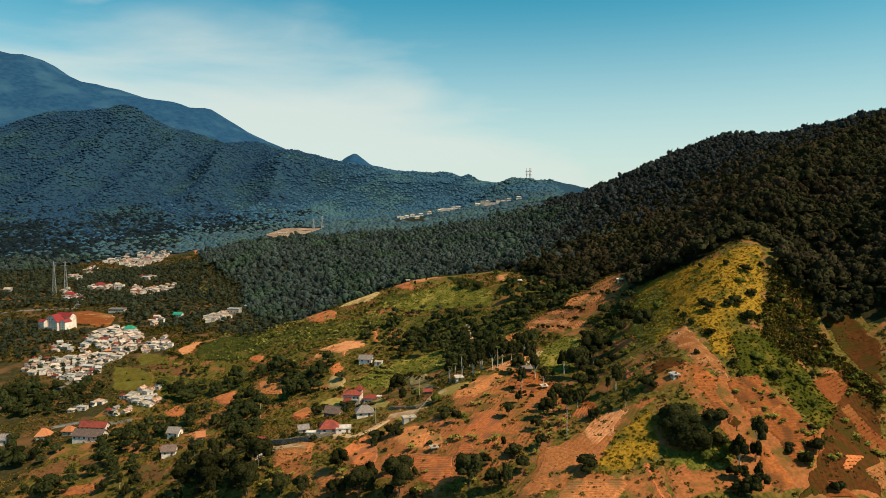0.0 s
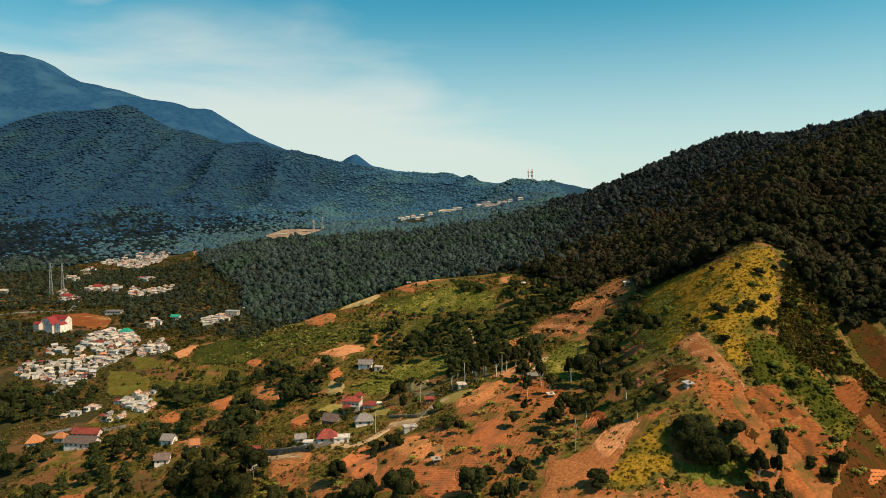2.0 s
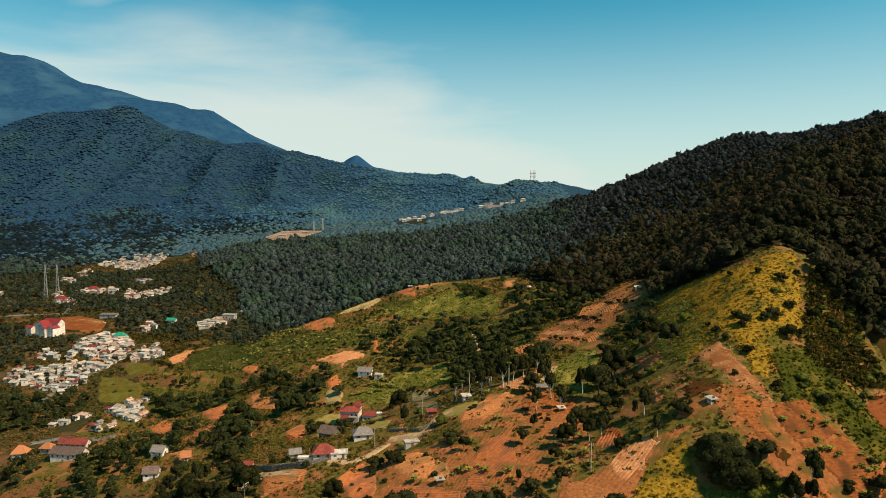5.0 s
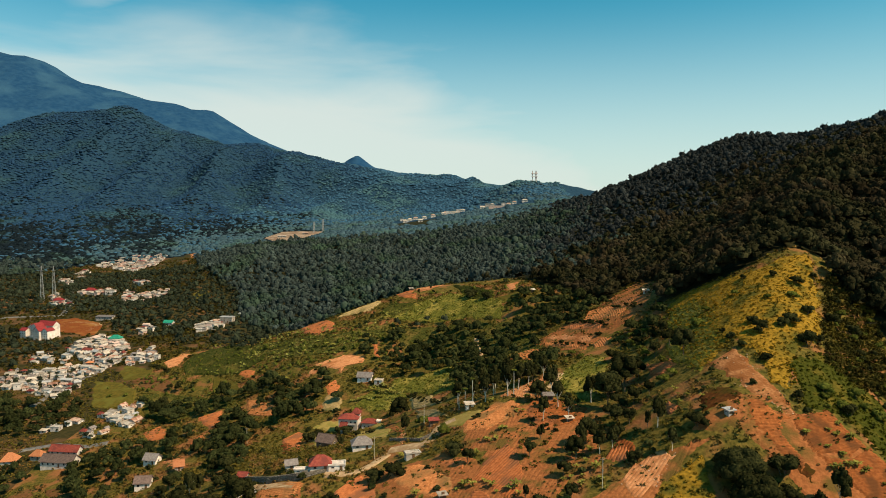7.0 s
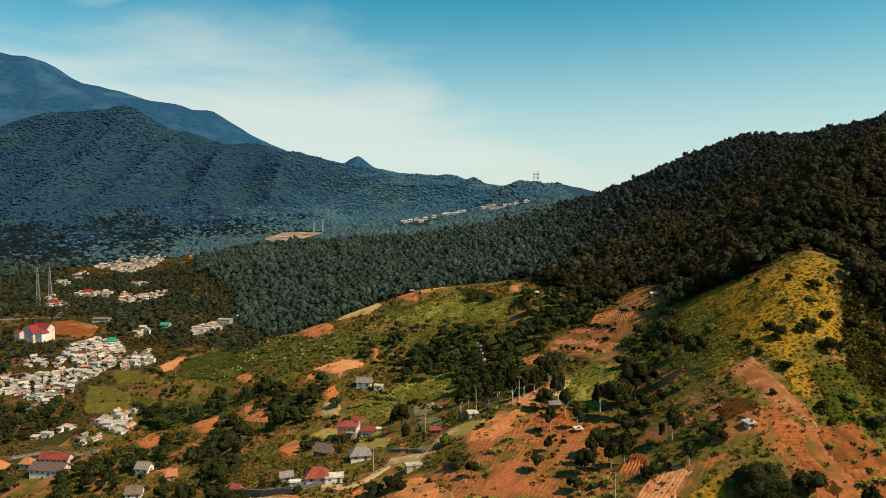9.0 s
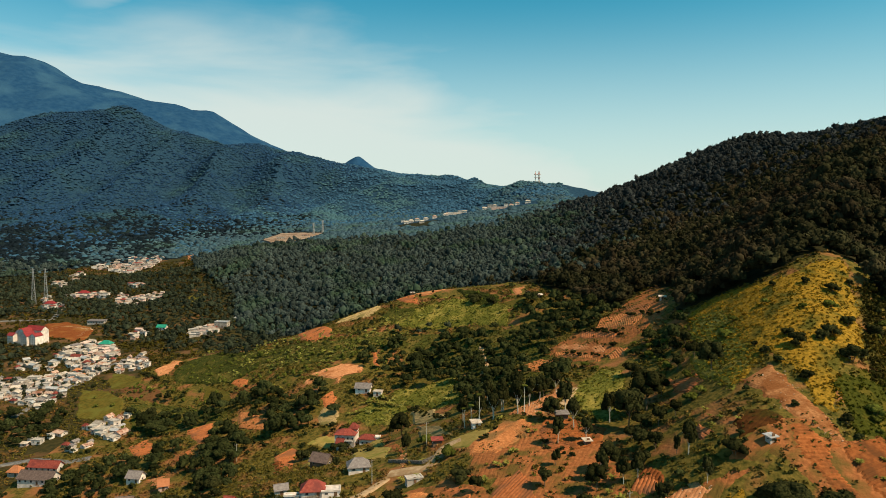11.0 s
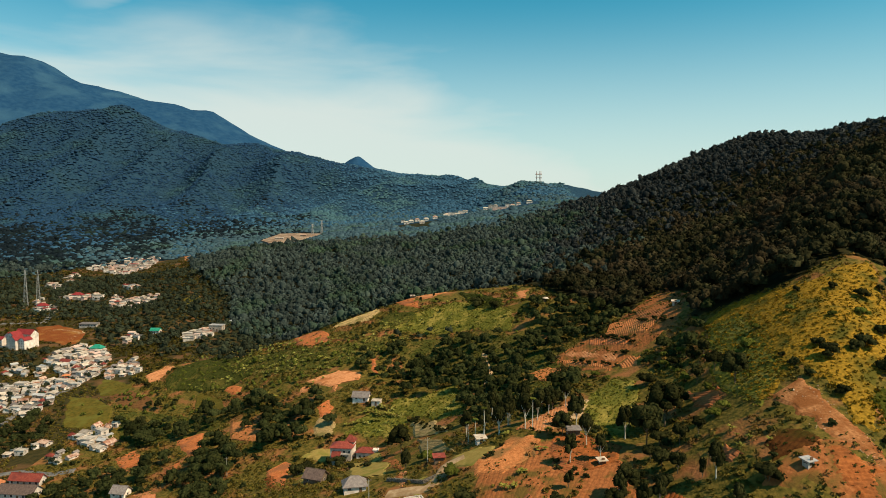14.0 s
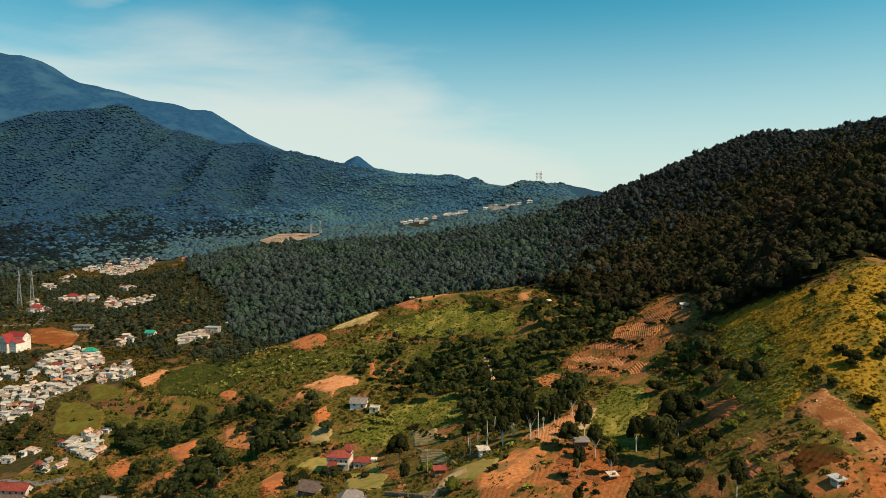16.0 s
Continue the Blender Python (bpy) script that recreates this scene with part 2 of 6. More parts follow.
def height(x, y):
    x, y = np.atleast_1d(np.asarray(x, float)), np.atleast_1d(np.asarray(y, float))
    z = np.concatenate([bend(x[i:i + 20000], y[i:i + 20000]) @ PULL for i in range(0, len(x), 20000)]) + LEVEL
    far = np.clip((y - 1300) / 500, 0, 1) * np.clip((z - 60) / 120, 0, 1)
    ribs = 1 - 2 * np.abs(ripple(x + 40 * ripple(x, y, 300), y * 0.45, 190))
    z += far * ((8 + 34 * np.clip((2270 - y) / 220, 0, 1)) * (ribs - 0.3) + 7 * ripple(x, y, 90) + 3 * ripple(x, y, 30))
    mid = np.clip((y - 600) / 200, 0, 1) * (1 - far)
    return z + mid * 2.5 * ripple(x, y, 60) + 0.7 * ripple(x, y, 24) + 0.25 * ripple(x, y, 9)


def ground_at(x, y):
    return float(height([x], [y])[0])


def steps(stops):
    out = [stops[0][0]]
    for (a, s), (b, e) in zip(stops, stops[1:]):
        while out[-1] < b - 1e-6:
            k = min(1, (out[-1] - a) / (b - a))
            out.append(min(b, out[-1] + s + (e - s) * k))
    return np.array(out)


def inside(x, y, outline):
    """Which of the points lie within an outline."""
    hit = np.zeros(len(x), bool)
    for (x0, y0), (x1, y1) in zip(outline, outline[1:] + outline[:1]):
        if y0 != y1:
            hit ^= ((y0 > y) != (y1 > y)) & (x < (x1 - x0) * (y - y0) / (y1 - y0) + x0)
    return hit


def mesh_from(name, verts, faces, mats, smooth=True, index=None, tint=None):
    me = bpy.data.meshes.new(name)
    verts, faces = np.asarray(verts, np.float32), np.asarray(faces, np.int32)
    me.vertices.add(len(verts))
    me.vertices.foreach_set("co", verts.ravel())
    k = faces.shape[1]
    me.loops.add(len(faces) * k)
    me.loops.foreach_set("vertex_index", faces.ravel())
    me.polygons.add(len(faces))
    me.polygons.foreach_set("loop_start", np.arange(len(faces), dtype=np.int32) * k)
    me.polygons.foreach_set("use_smooth", np.full(len(faces), smooth))
    for m in mats:
        me.materials.append(m)
    if index is not None:
        me.polygons.foreach_set("material_index", np.asarray(index, np.int32))
    if tint is not None:
        me.attributes.new("tint", "FLOAT", "POINT").data.foreach_set("value", np.asarray(tint, np.float32))
    me.update(calc_edges=True)
    return me


# outline of the cleared land: town, fields and the bare spur
CLEARED = [(-700, 980), (-655, 1088), (-600, 1200), (-495, 1231), (-445, 1240), (-342, 981), (-255, 860), (-196, 682), (-154, 650), (-115, 610), (-60, 590), (-15, 606), (20, 596), (54, 570), (70, 522), (86, 475), (96, 449), (118, 480), (125, 448), (103, 375), (116, 357), (132, 346), (158, 352), (166, 342), (160, 318), (172, 300), (184, 303), (240, 280), (260, 20), (-900, 20), (-900, 700)]

xs = steps([(-5500, 160), (-1500, 45), (-700, 12), (-330, 4.5), (250, 4.5), (700, 14), (1400, 60), (4000, 160)])
ys = steps([(-900, 90), (60, 8), (160, 4), (640, 5.5), (1300, 16), (2500, 26), (3200, 60), (5200, 90)])
gx, gy = np.meshgrid(xs, ys)
gz = height(gx.ravel(), gy.ravel())
nx, ny = len(xs), len(ys)
corner = (np.arange(ny - 1)[:, None] * nx + np.arange(nx - 1)[None, :]).ravel()
quads = np.stack([corner, corner + 1, corner + nx + 1, corner + nx], 1)
cx, cy = gx.ravel()[quads].mean(1), gy.ravel()[quads].mean(1)
# the mountain floors beyond the woods turn blue, which paints in the haze
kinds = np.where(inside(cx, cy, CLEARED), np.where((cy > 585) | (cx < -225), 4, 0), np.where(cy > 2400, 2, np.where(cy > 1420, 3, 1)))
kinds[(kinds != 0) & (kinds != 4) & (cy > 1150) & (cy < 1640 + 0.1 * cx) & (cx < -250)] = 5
ground = new("ground", mesh_from("ground", np.stack([gx.ravel(), gy.ravel(), gz], 1), quads, [GRASS, FOREST_FLOOR, HAZY_SLOPE, HAZY_HILL_FLOOR, TOWN_GROUND, HAZY_FOOT_FLOOR], index=kinds))
tagged(ground, "valley floor, farmed spurs and wooded mountain slopes", "ground", kind="structure")

# ---- woods: crowns of leaf clumps ----


def crown_shape(clumps, leaves, seed, flat=0.75, leaf=0.36):
    """A crown about 2 wide: clumps set round a dome, each a shell of leaf sprays (triangles)."""
    r = np.random.default_rng(seed)
    verts, tris = [], []
    for c in range(clumps):
        a = c * 2.4 + r.uniform(-0.4, 0.4)
        up = r.uniform(-0.25, 1.0)
        out = math.sqrt(max(0.05, 1 - up * up * 0.9)) * r.uniform(0.45, 0.72)
        mid = np.array([math.cos(a) * out, math.sin(a) * out, up * flat * 0.7])
        size = r.uniform(0.32, 0.5)
        for k in range(leaves):
            d = r.normal(size=3)
            d /= np.linalg.norm(d)
            d[2] = abs(d[2]) * 0.9 - 0.15 if r.random() < 0.8 else d[2]
            p = mid + d * size * r.uniform(0.75, 1.1) * np.array([1, 1, 0.8])
            s = np.cross(d, r.normal(size=3))
            s /= np.linalg.norm(s) + 1e-9
            e = np.cross(d + 0.5 * r.normal(size=3), s)
            e /= np.linalg.norm(e) + 1e-9
            w = leaf * r.uniform(0.6, 1.2)
            b = len(verts)
            verts += [p - s * w * 0.5 - e * w * 0.4, p + s * w * 0.5 - e * w * 0.4, p + e * w * 0.7]
            tris.append((b, b + 1, b + 2))
    return np.array(verts), np.array(tris)


def canopy_shape(lumps, sides, bands, seed, sprays=0, leaf=0.2, flat=0.75, core=0.6, rings=None):
    """A closed crown about 2 wide: uneven domes of foliage heaped round a core, with loose sprays standing out of them."""
    r = np.random.default_rng(seed)
    verts, tris, domes = [], [], []
    polar = rings or (0.95, 1.9) if bands == 1 else (0.6, 1.25, 2.0)
    for c in range(lumps):
        a = c * 2.4 + r.uniform(-0.4, 0.4)
        up = r.uniform(-0.15, 0.95)
        out = math.sqrt(max(0.05, 1 - up * up * 0.85)) * r.uniform(0.45, 0.66)
        mid, size = np.array([math.cos(a) * out, math.sin(a) * out, up * flat * 0.72]), r.uniform(0.28, 0.46)
        if c == 0:
            mid, size = np.array([r.uniform(-0.1, 0.1), r.uniform(-0.1, 0.1), flat * 0.3]), core
        domes.append((mid, size))
        b = len(verts)
        verts.append(mid + np.array([r.uniform(-0.2, 0.2) * size, r.uniform(-0.2, 0.2) * size, size * 0.92]))
        for k, p in enumerate(polar):
            for i in range(sides):
                t = 6.2832 * (i + 0.5 * k) / sides + r.uniform(-0.2, 0.2)
                w = size * r.uniform(0.78, 1.18)
                verts.append(mid + np.array([math.sin(p) * math.cos(t), math.sin(p) * math.sin(t), math.cos(p) * 0.92]) * w)
        for i in range(sides):
            j = (i + 1) % sides
            tris.append((b, b + 1 + i, b + 1 + j))
            for k in range(len(polar) - 1):
                u, v = b + 1 + k * sides, b + 1 + (k + 1) * sides
                tris += [(u + i, v + i, u + j), (u + j, v + i, v + j)]
    for _ in range(sprays):
        mid, size = domes[r.integers(0, lumps)]
        d = r.normal(size=3)
        d[2] = abs(d[2]) - 0.25
        d /= np.linalg.norm(d)
        p = mid + d * size * r.uniform(0.92, 1.16)
        s = np.cross(d, r.normal(size=3))
        s /= np.linalg.norm(s) + 1e-9
        e = np.cross(d + 0.6 * r.normal(size=3), s)
        e /= np.linalg.norm(e) + 1e-9
        w = leaf * r.uniform(0.6, 1.25)
        b = len(verts)
        verts += [p - s * w * 0.5 - e * w * 0.4, p + s * w * 0.5 - e * w * 0.4, p + e * w * 0.7]
        tris.append((b, b + 1, b + 2))
    return np.array(verts), np.array(tris)


def plant(name, shapes, x, y, r_low, r_high, material, label, category="trees", lift=0.55, seed=1, tall=1.0, smooth=False):
    """One piece of woodland, joined: a crown at each place."""
    g = np.random.default_rng(seed)
    z = height(x, y)
    rad = (r_low + (r_high - r_low) * g.beta(1.4, 2.0, len(x))) * np.where(g.random(len(x)) < 0.07, 1.35, 1.0)
    high = tall * g.uniform(0.75, 1.3, len(x))
    turn = g.uniform(0, 6.283, len(x))
    pickd = g.integers(0, len(shapes), len(x))
    tone = np.clip(g.normal(0.5, 0.22, len(x)), 0, 1)
    vs, fs, ts, base = [], [], [], 0
    for k, (v, f) in enumerate(shapes):
        m = np.nonzero(pickd == k)[0]
        if not len(m):
            continue
        c, s = np.cos(turn[m])[:, None], np.sin(turn[m])[:, None]
        R = rad[m][:, None]
        px = (v[None, :, 0] * c - v[None, :, 1] * s) * R + x[m][:, None]
        py = (v[None, :, 0] * s + v[None, :, 1] * c) * R + y[m][:, None]
        pz = v[None, :, 2] * R * high[m][:, None] + (z[m] + rad[m] * lift)[:, None]
        vs.append(np.stack([px, py, pz], 2).reshape(-1, 3))
        fs.append((f[None] + (np.arange(len(m)) * len(v))[:, None, None] + base).reshape(-1, 3))
        ts.append(np.repeat(tone[m], len(v)))
        base += len(m) * len(v)
    me = mesh_from(name, np.concatenate(vs), np.concatenate(fs), [material], smooth=smooth, tint=np.concatenate(ts))
    return tagged(new(name, me), label, category, kind="stuff")


def scatter(x0, x1, y0, y1, gap, keep, seed):
    g = np.random.default_rng(seed)
    a, b = np.meshgrid(np.arange(x0, x1, gap), np.arange(y0, y1, gap))
    a, b = a.ravel() + g.uniform(-0.48, 0.48, a.size) * gap, b.ravel() + g.uniform(-0.48, 0.48, b.size) * gap
    k = keep(a, b)
    return a[k], b[k]


def loose(x0, x1, y0, y1, gap, keep, seed):
    """Places strewn with no order at all."""
    g = np.random.default_rng(seed)
    n = int((x1 - x0) * (y1 - y0) / gap ** 2)
    a, b = g.uniform(x0, x1, n), g.uniform(y0, y1, n)
    k = keep(a, b)
    return a[k], b[k]


def fray(x, y, wide):
    """A ragged shift for the border between two woods."""
    return wide * (hashed(np.floor(x * 2.3), np.floor(y * 1.7)) - 0.5) + wide * 0.5 * ripple(x, y, 70)


CLOSE = [canopy_shape(6, 5, 1, s, 110, 0.24) for s in range(8)]
FAR = [canopy_shape(3, 5, 1, 20 + s, 24, 0.36) for s in range(8)]
DISTANT = [canopy_shape(2, 6, 1, 40 + s, 1, 0.4, flat=0.3, core=0.9, rings=(0.75, 1.5)) for s in range(10)]
GROVE = [canopy_shape(7, 5, 1, 60 + s, 130, 0.2) for s in range(8)]
GLADE = [(-352, 1320), (-347, 1465), (-247, 1410), (-226, 1300), (-255, 1215), (-287, 1150)]


def seen(x, y):
    """The stretch of country that lies before the flight, with a margin."""
    return np.abs(x) < 0.68 * (y + 40)


def woods(x, y):
    return seen(x, y) & ~inside(x, y, CLEARED) & ~inside(x, y, GLADE)


PASS_HOUSES = [(7, 1568), (24, 1575), (-7, 1559), (93, 1575), (103, 1495), (121, 1518), (170, 1541), (-46, 1439), (-76, 1437), (-95, 1482), (-306, 1300), (-271, 1342), (-1, 1582), (16, 1523), (35, 1576), (79, 1567), (102, 1593), (132, 1515), (148, 1544), (-64, 1448), (-53, 1398), (-84, 1423), (-28, 1459)]


def hamlet(x, y):
    """Ground kept open before the houses at the pass."""
    hit = np.zeros(len(x), bool)
    for a, b in PASS_HOUSES:
        hit |= (np.abs(x - a) < 19) & (y < b + 12) & (y > b - 52)
    return hit


def uneven(x, y):
    return ripple(x, y, 23) > -0.92


x, y = scatter(-420, 460, 280, 560, 5.0, lambda a, b: woods(a, b) & uneven(a, b), 1)
plant("woodland", CLOSE, x, y, 2.6, 5.8, LEAVES, "dense dark green broadleaf woods covering the slopes", lift=0.9, seed=1, tall=1.15, smooth=True)
x, y = scatter(-420, 760, 560, 980, 6.4, lambda a, b: woods(a, b) & uneven(a, b) & ((b < 760) | (a > 0.17 * b + fray(a, b, 110))) & (b < 860 + fray(a, b, 200)), 6)
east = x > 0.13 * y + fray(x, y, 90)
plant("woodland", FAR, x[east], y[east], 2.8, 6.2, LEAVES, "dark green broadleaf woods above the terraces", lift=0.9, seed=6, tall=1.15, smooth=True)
plant("woodland", FAR, x[~east], y[~east], 2.6, 5.8, HAZY_MID_LEAVES, "green woods behind the knoll, greyed by haze in their colour", lift=0.9, seed=6, tall=1.25, smooth=True)
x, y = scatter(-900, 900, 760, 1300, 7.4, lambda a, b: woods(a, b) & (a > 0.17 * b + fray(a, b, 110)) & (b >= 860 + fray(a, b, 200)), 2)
plant("woodland", FAR, x, y, 3.2, 7.4, HAZY_RIDGE_LEAVES, "dense green broadleaf woods on the far ridge, greyed by haze in their colour", lift=0.8, seed=2, tall=1.1, smooth=True)
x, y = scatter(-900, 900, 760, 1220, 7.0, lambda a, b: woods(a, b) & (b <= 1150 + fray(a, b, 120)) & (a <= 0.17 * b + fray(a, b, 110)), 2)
plant("woodland", FAR, x, y, 3.6, 6.6, HAZY_MID_LEAVES, "green broadleaf and pine woods on the valley floor, haze in their colour", lift=0.8, seed=2, tall=1.1, smooth=True)
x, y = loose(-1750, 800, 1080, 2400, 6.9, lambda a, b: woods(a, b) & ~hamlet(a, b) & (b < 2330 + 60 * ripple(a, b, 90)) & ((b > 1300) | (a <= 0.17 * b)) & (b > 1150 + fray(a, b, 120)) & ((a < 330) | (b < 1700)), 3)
# leaf colours split by painted haze and shade: darker west, paler and bluer east
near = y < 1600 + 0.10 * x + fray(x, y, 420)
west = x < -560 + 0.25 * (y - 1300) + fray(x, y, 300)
for part_of, mat, label, lift, tall in ((near & west, HAZY_FOOT_LEAVES, "forest at the mountain's foot, haze and shade in its colour", -0.02, 0.75), (near & ~west, HAZY_VALE_LEAVES, "green forest rising to the pass, haze in its colour", -0.02, 0.75), (~near & west, HAZY_HILL_LEAVES, "mountain forest on steep ridges, blue haze in its colour", -0.08, 0.65), (~near & ~west, HAZY_CREST_LEAVES, "forest on the far crest, pale blue haze in its colour", -0.08, 0.65)):
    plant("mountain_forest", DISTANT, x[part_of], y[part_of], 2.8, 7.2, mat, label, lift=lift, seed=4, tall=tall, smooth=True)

# ---- fields and cleared plots: ploughed rows laid along the slope ----
PLOTS_A = [
    ("soil", [(-42, 271), (-34, 281), (-31, 282), (-25, 269), (-24, 260), (-24, 249), (-30, 245), (-35, 251), (-40, 264)]),
    ("furrow", [(-26, 280), (-20, 283), (-10, 275), (1, 256), (2, 246), (-5, 245), (-14, 252), (-21, 264)]),
    ("soil", [(-9, 275), (-4, 275), (1, 272), (7, 262), (3, 258), (-3, 264)]),
    ("soil", [(-22, 255), (-9, 248), (5, 236), (5, 223), (-3, 224), (-9, 231), (-10, 238), (-17, 242)]),
    ("furrow", [(-52, 264), (-47, 262), (-34, 249), (-38, 244), (-47, 247), (-51, 256)]),
]
PLOTS_B = [
    ("furrow", [(-73, 287), (-53, 281), (-54, 275), (-61, 273), (-70, 273), (-73, 281)]),
    ("soil", [(-85, 373), (-77, 385), (-74, 382), (-68, 344), (-77, 347)]),
    ("furrow", [(-125, 449), (-113, 442), (-99, 424), (-98, 410), (-117, 424)]),
    ("lawn", [(-70, 391), (-61, 393), (-55, 389), (-51, 377), (-58, 376), (-67, 383)]),
    ("pale", [(-72, 421), (-65, 420), (-59, 415), (-58, 404), (-67, 403), (-71, 406)]),
    ("pale", [(-22, 397), (-8, 382), (-2, 354), (-9, 361), (-20, 374)]),
    ("pale", [(-18, 369), (-7, 348), (-1, 315), (-9, 327), (-14, 337)]),
]
PLOTS_C = [
    ("lawn", [(-4, 311), (8, 309), (14, 305), (8, 296), (1, 296), (-5, 305)]),
    ("lawn", [(-18, 301), (-10, 304), (-8, 299), (-10, 296), (-17, 300)]),
    ("light", [(-23, 313), (-18, 318), (-17, 304), (-20, 299)]),
    ("soil", [(-45, 581), (-31, 581), (-23, 564), (-23, 548), (-37, 560)]),
    ("light", [(-31, 581), (-2, 582), (-1, 583), (-13, 566), (-22, 565)]),
    ("pale", [(-85, 555), (-83, 574), (-69, 576), (-56, 577), (-52, 560), (-59, 547), (-75, 552)]),
    ("soil", [(-119, 583), (-100, 576), (-84, 542), (-83, 528), (-94, 527), (-108, 539)]),
]
PLOTS_D = [
    ("light", [(-89, 476), (-78, 479), (-68, 482), (-53, 473), (-53, 459), (-63, 457), (-65, 445), (-70, 452), (-80, 467)]),
    ("light", [(-90, 465), (-86, 471), (-81, 465), (-81, 454), (-88, 457)]),
    ("soil", [(-74, 432), (-66, 439), (-62, 429), (-63, 422), (-70, 420)]),
    ("soil", [(-148, 509), (-139, 510), (-132, 503), (-131, 491), (-139, 495)]),
    ("soil", [(-54, 499), (-50, 503), (-46, 488), (-44, 467), (-49, 472)]),
    ("crop", [(-200, 543), (-200, 577), (-177, 598), (-135, 549), (-132, 517), (-146, 506), (-166, 515), (-190, 523)]),
]
PLOTS_E = [
    ("meadow", [(-165, 513), (-142, 492), (-135, 476), (-150, 478), (-162, 495)]),
    ("crop", [(-52, 537), (-43, 553), (-25, 545), (-26, 533), (-41, 526)]),
    ("meadow", [(-7, 417), (4, 418), (2, 396), (-5, 399)]),
    ("meadow", [(28, 508), (37, 515), (52, 513), (46, 502), (36, 499), (30, 500)]),
    ("meadow", [(39, 580), (49, 584), (49, 560), (38, 558)]),
    ("light", [(41, 544), (53, 549), (48, 524), (42, 527)]),
    ("meadow", [(8, 582), (17, 580), (32, 580), (26, 559)]),
    ("crop", [(3, 570), (21, 554), (34, 531), (28, 514), (12, 532)]),
]
PLOTS_F = [
    ("furrow", [(91, 414), (95, 438), (101, 410), (95, 394)]),
    ("furrow", [(73, 412), (82, 439), (90, 422), (96, 394), (85, 385)]),
    ("soil", [(65, 410), (69, 426), (80, 388), (76, 382)]),
    ("light", [(49, 411), (49, 414), (57, 415), (72, 378), (69, 372), (63, 385)]),
    ("furrow", [(45, 406), (46, 409), (52, 404), (63, 384), (66, 366), (64, 363), (50, 395)]),
    ("furrow", [(30, 393), (37, 403), (45, 403), (50, 393), (45, 381), (39, 378)]),
    ("soil", [(77, 312), (83, 300), (85, 302), (83, 290), (78, 289), (75, 299)]),
]
PLOTS_G = [
    ("furrow", [(69, 362), (69, 370), (75, 374), (78, 367), (75, 359)]),
    ("light", [(20, 313), (21, 318), (28, 327), (37, 335), (44, 333), (40, 325), (35, 308), (29, 306)]),
    ("furrow", [(14, 303), (26, 306), (28, 299), (22, 288), (12, 282), (3, 288), (3, 297)]),
    ("verdant", [(42, 325), (52, 340), (65, 355), (69, 341), (67, 327), (58, 302), (50, 295), (46, 314)]),
    ("redrow", [(28, 298), (41, 306), (52, 290), (47, 278), (35, 275), (28, 286)]),
    ("light", [(33, 326), (44, 340), (45, 331), (35, 322)]),
    ("soil", [(12, 261), (20, 271), (23, 261), (23, 246), (19, 233), (15, 233), (9, 244), (5, 248), (9, 258)]),
]
PLOTS_H = [
    ("soil", [(4, 245), (9, 242), (15, 231), (12, 226), (3, 227), (0, 230), (1, 237)]),
    ("soil", [(46, 243), (52, 253), (55, 251), (54, 239), (49, 238)]),
    ("light", [(47, 229), (52, 234), (61, 239), (64, 237), (65, 233), (59, 228), (52, 218), (47, 223)]),
    ("furrow", [(32, 225), (41, 225), (48, 217), (44, 211), (38, 206), (30, 201), (20, 204), (28, 213)]),
    ("furrow", [(38, 205), (48, 203), (56, 204), (57, 199), (51, 193), (31, 198)]),
    ("soil", [(62, 210), (65, 209), (65, 200), (65, 192), (62, 192), (61, 203)]),
]
PLOTS_I = [
    ("yellow", [(51, 214), (57, 223), (65, 229), (72, 232), (71, 223), (69, 214), (65, 210), (62, 211), (57, 205), (48, 205), (47, 209)]),
    ("soil", [(71, 264), (72, 261), (73, 251), (69, 251), (68, 256)]),
    ("pink", [(87, 274), (101, 278), (101, 261), (104, 242), (103, 238), (98, 239), (95, 244), (91, 248), (90, 253)]),
    ("umber", [(76, 252), (84, 258), (90, 253), (91, 248), (87, 244), (81, 244), (75, 244)]),
    ("redrow", [(87, 244), (95, 244), (98, 239), (103, 238), (98, 237), (98, 229), (100, 224), (95, 222), (91, 226), (89, 231), (86, 237)]),
]
PLOTS_J = [
    ("yellow", [(102, 361), (110, 361), (118, 357), (127, 345), (136, 337), (146, 340), (159, 342), (158, 335), (152, 319), (136, 286), (119, 271), (106, 249), (101, 253), (103, 268), (101, 282), (90, 273), (84, 275), (88, 299), (95, 332)]),
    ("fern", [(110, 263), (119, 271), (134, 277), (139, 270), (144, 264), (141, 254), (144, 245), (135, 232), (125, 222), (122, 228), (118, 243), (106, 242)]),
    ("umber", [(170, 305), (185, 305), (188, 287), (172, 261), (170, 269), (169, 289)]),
]
PLOTS_K = [
    ("redrow", [(98, 237), (116, 244), (117, 238), (120, 232), (110, 226), (105, 227), (100, 226), (99, 230)]),
    ("redrow", [(100, 226), (105, 227), (110, 226), (120, 232), (122, 228), (125, 222), (125, 215), (115, 210), (107, 206), (106, 216), (102, 222)]),
    ("redrow", [(98, 212), (105, 214), (108, 201), (100, 197), (95, 199)]),
    ("umber", [(92, 223), (100, 226), (101, 223), (96, 219), (92, 221)]),
    ("verdant", [(80, 214), (89, 220), (94, 214), (88, 205), (81, 204), (79, 210)]),
]
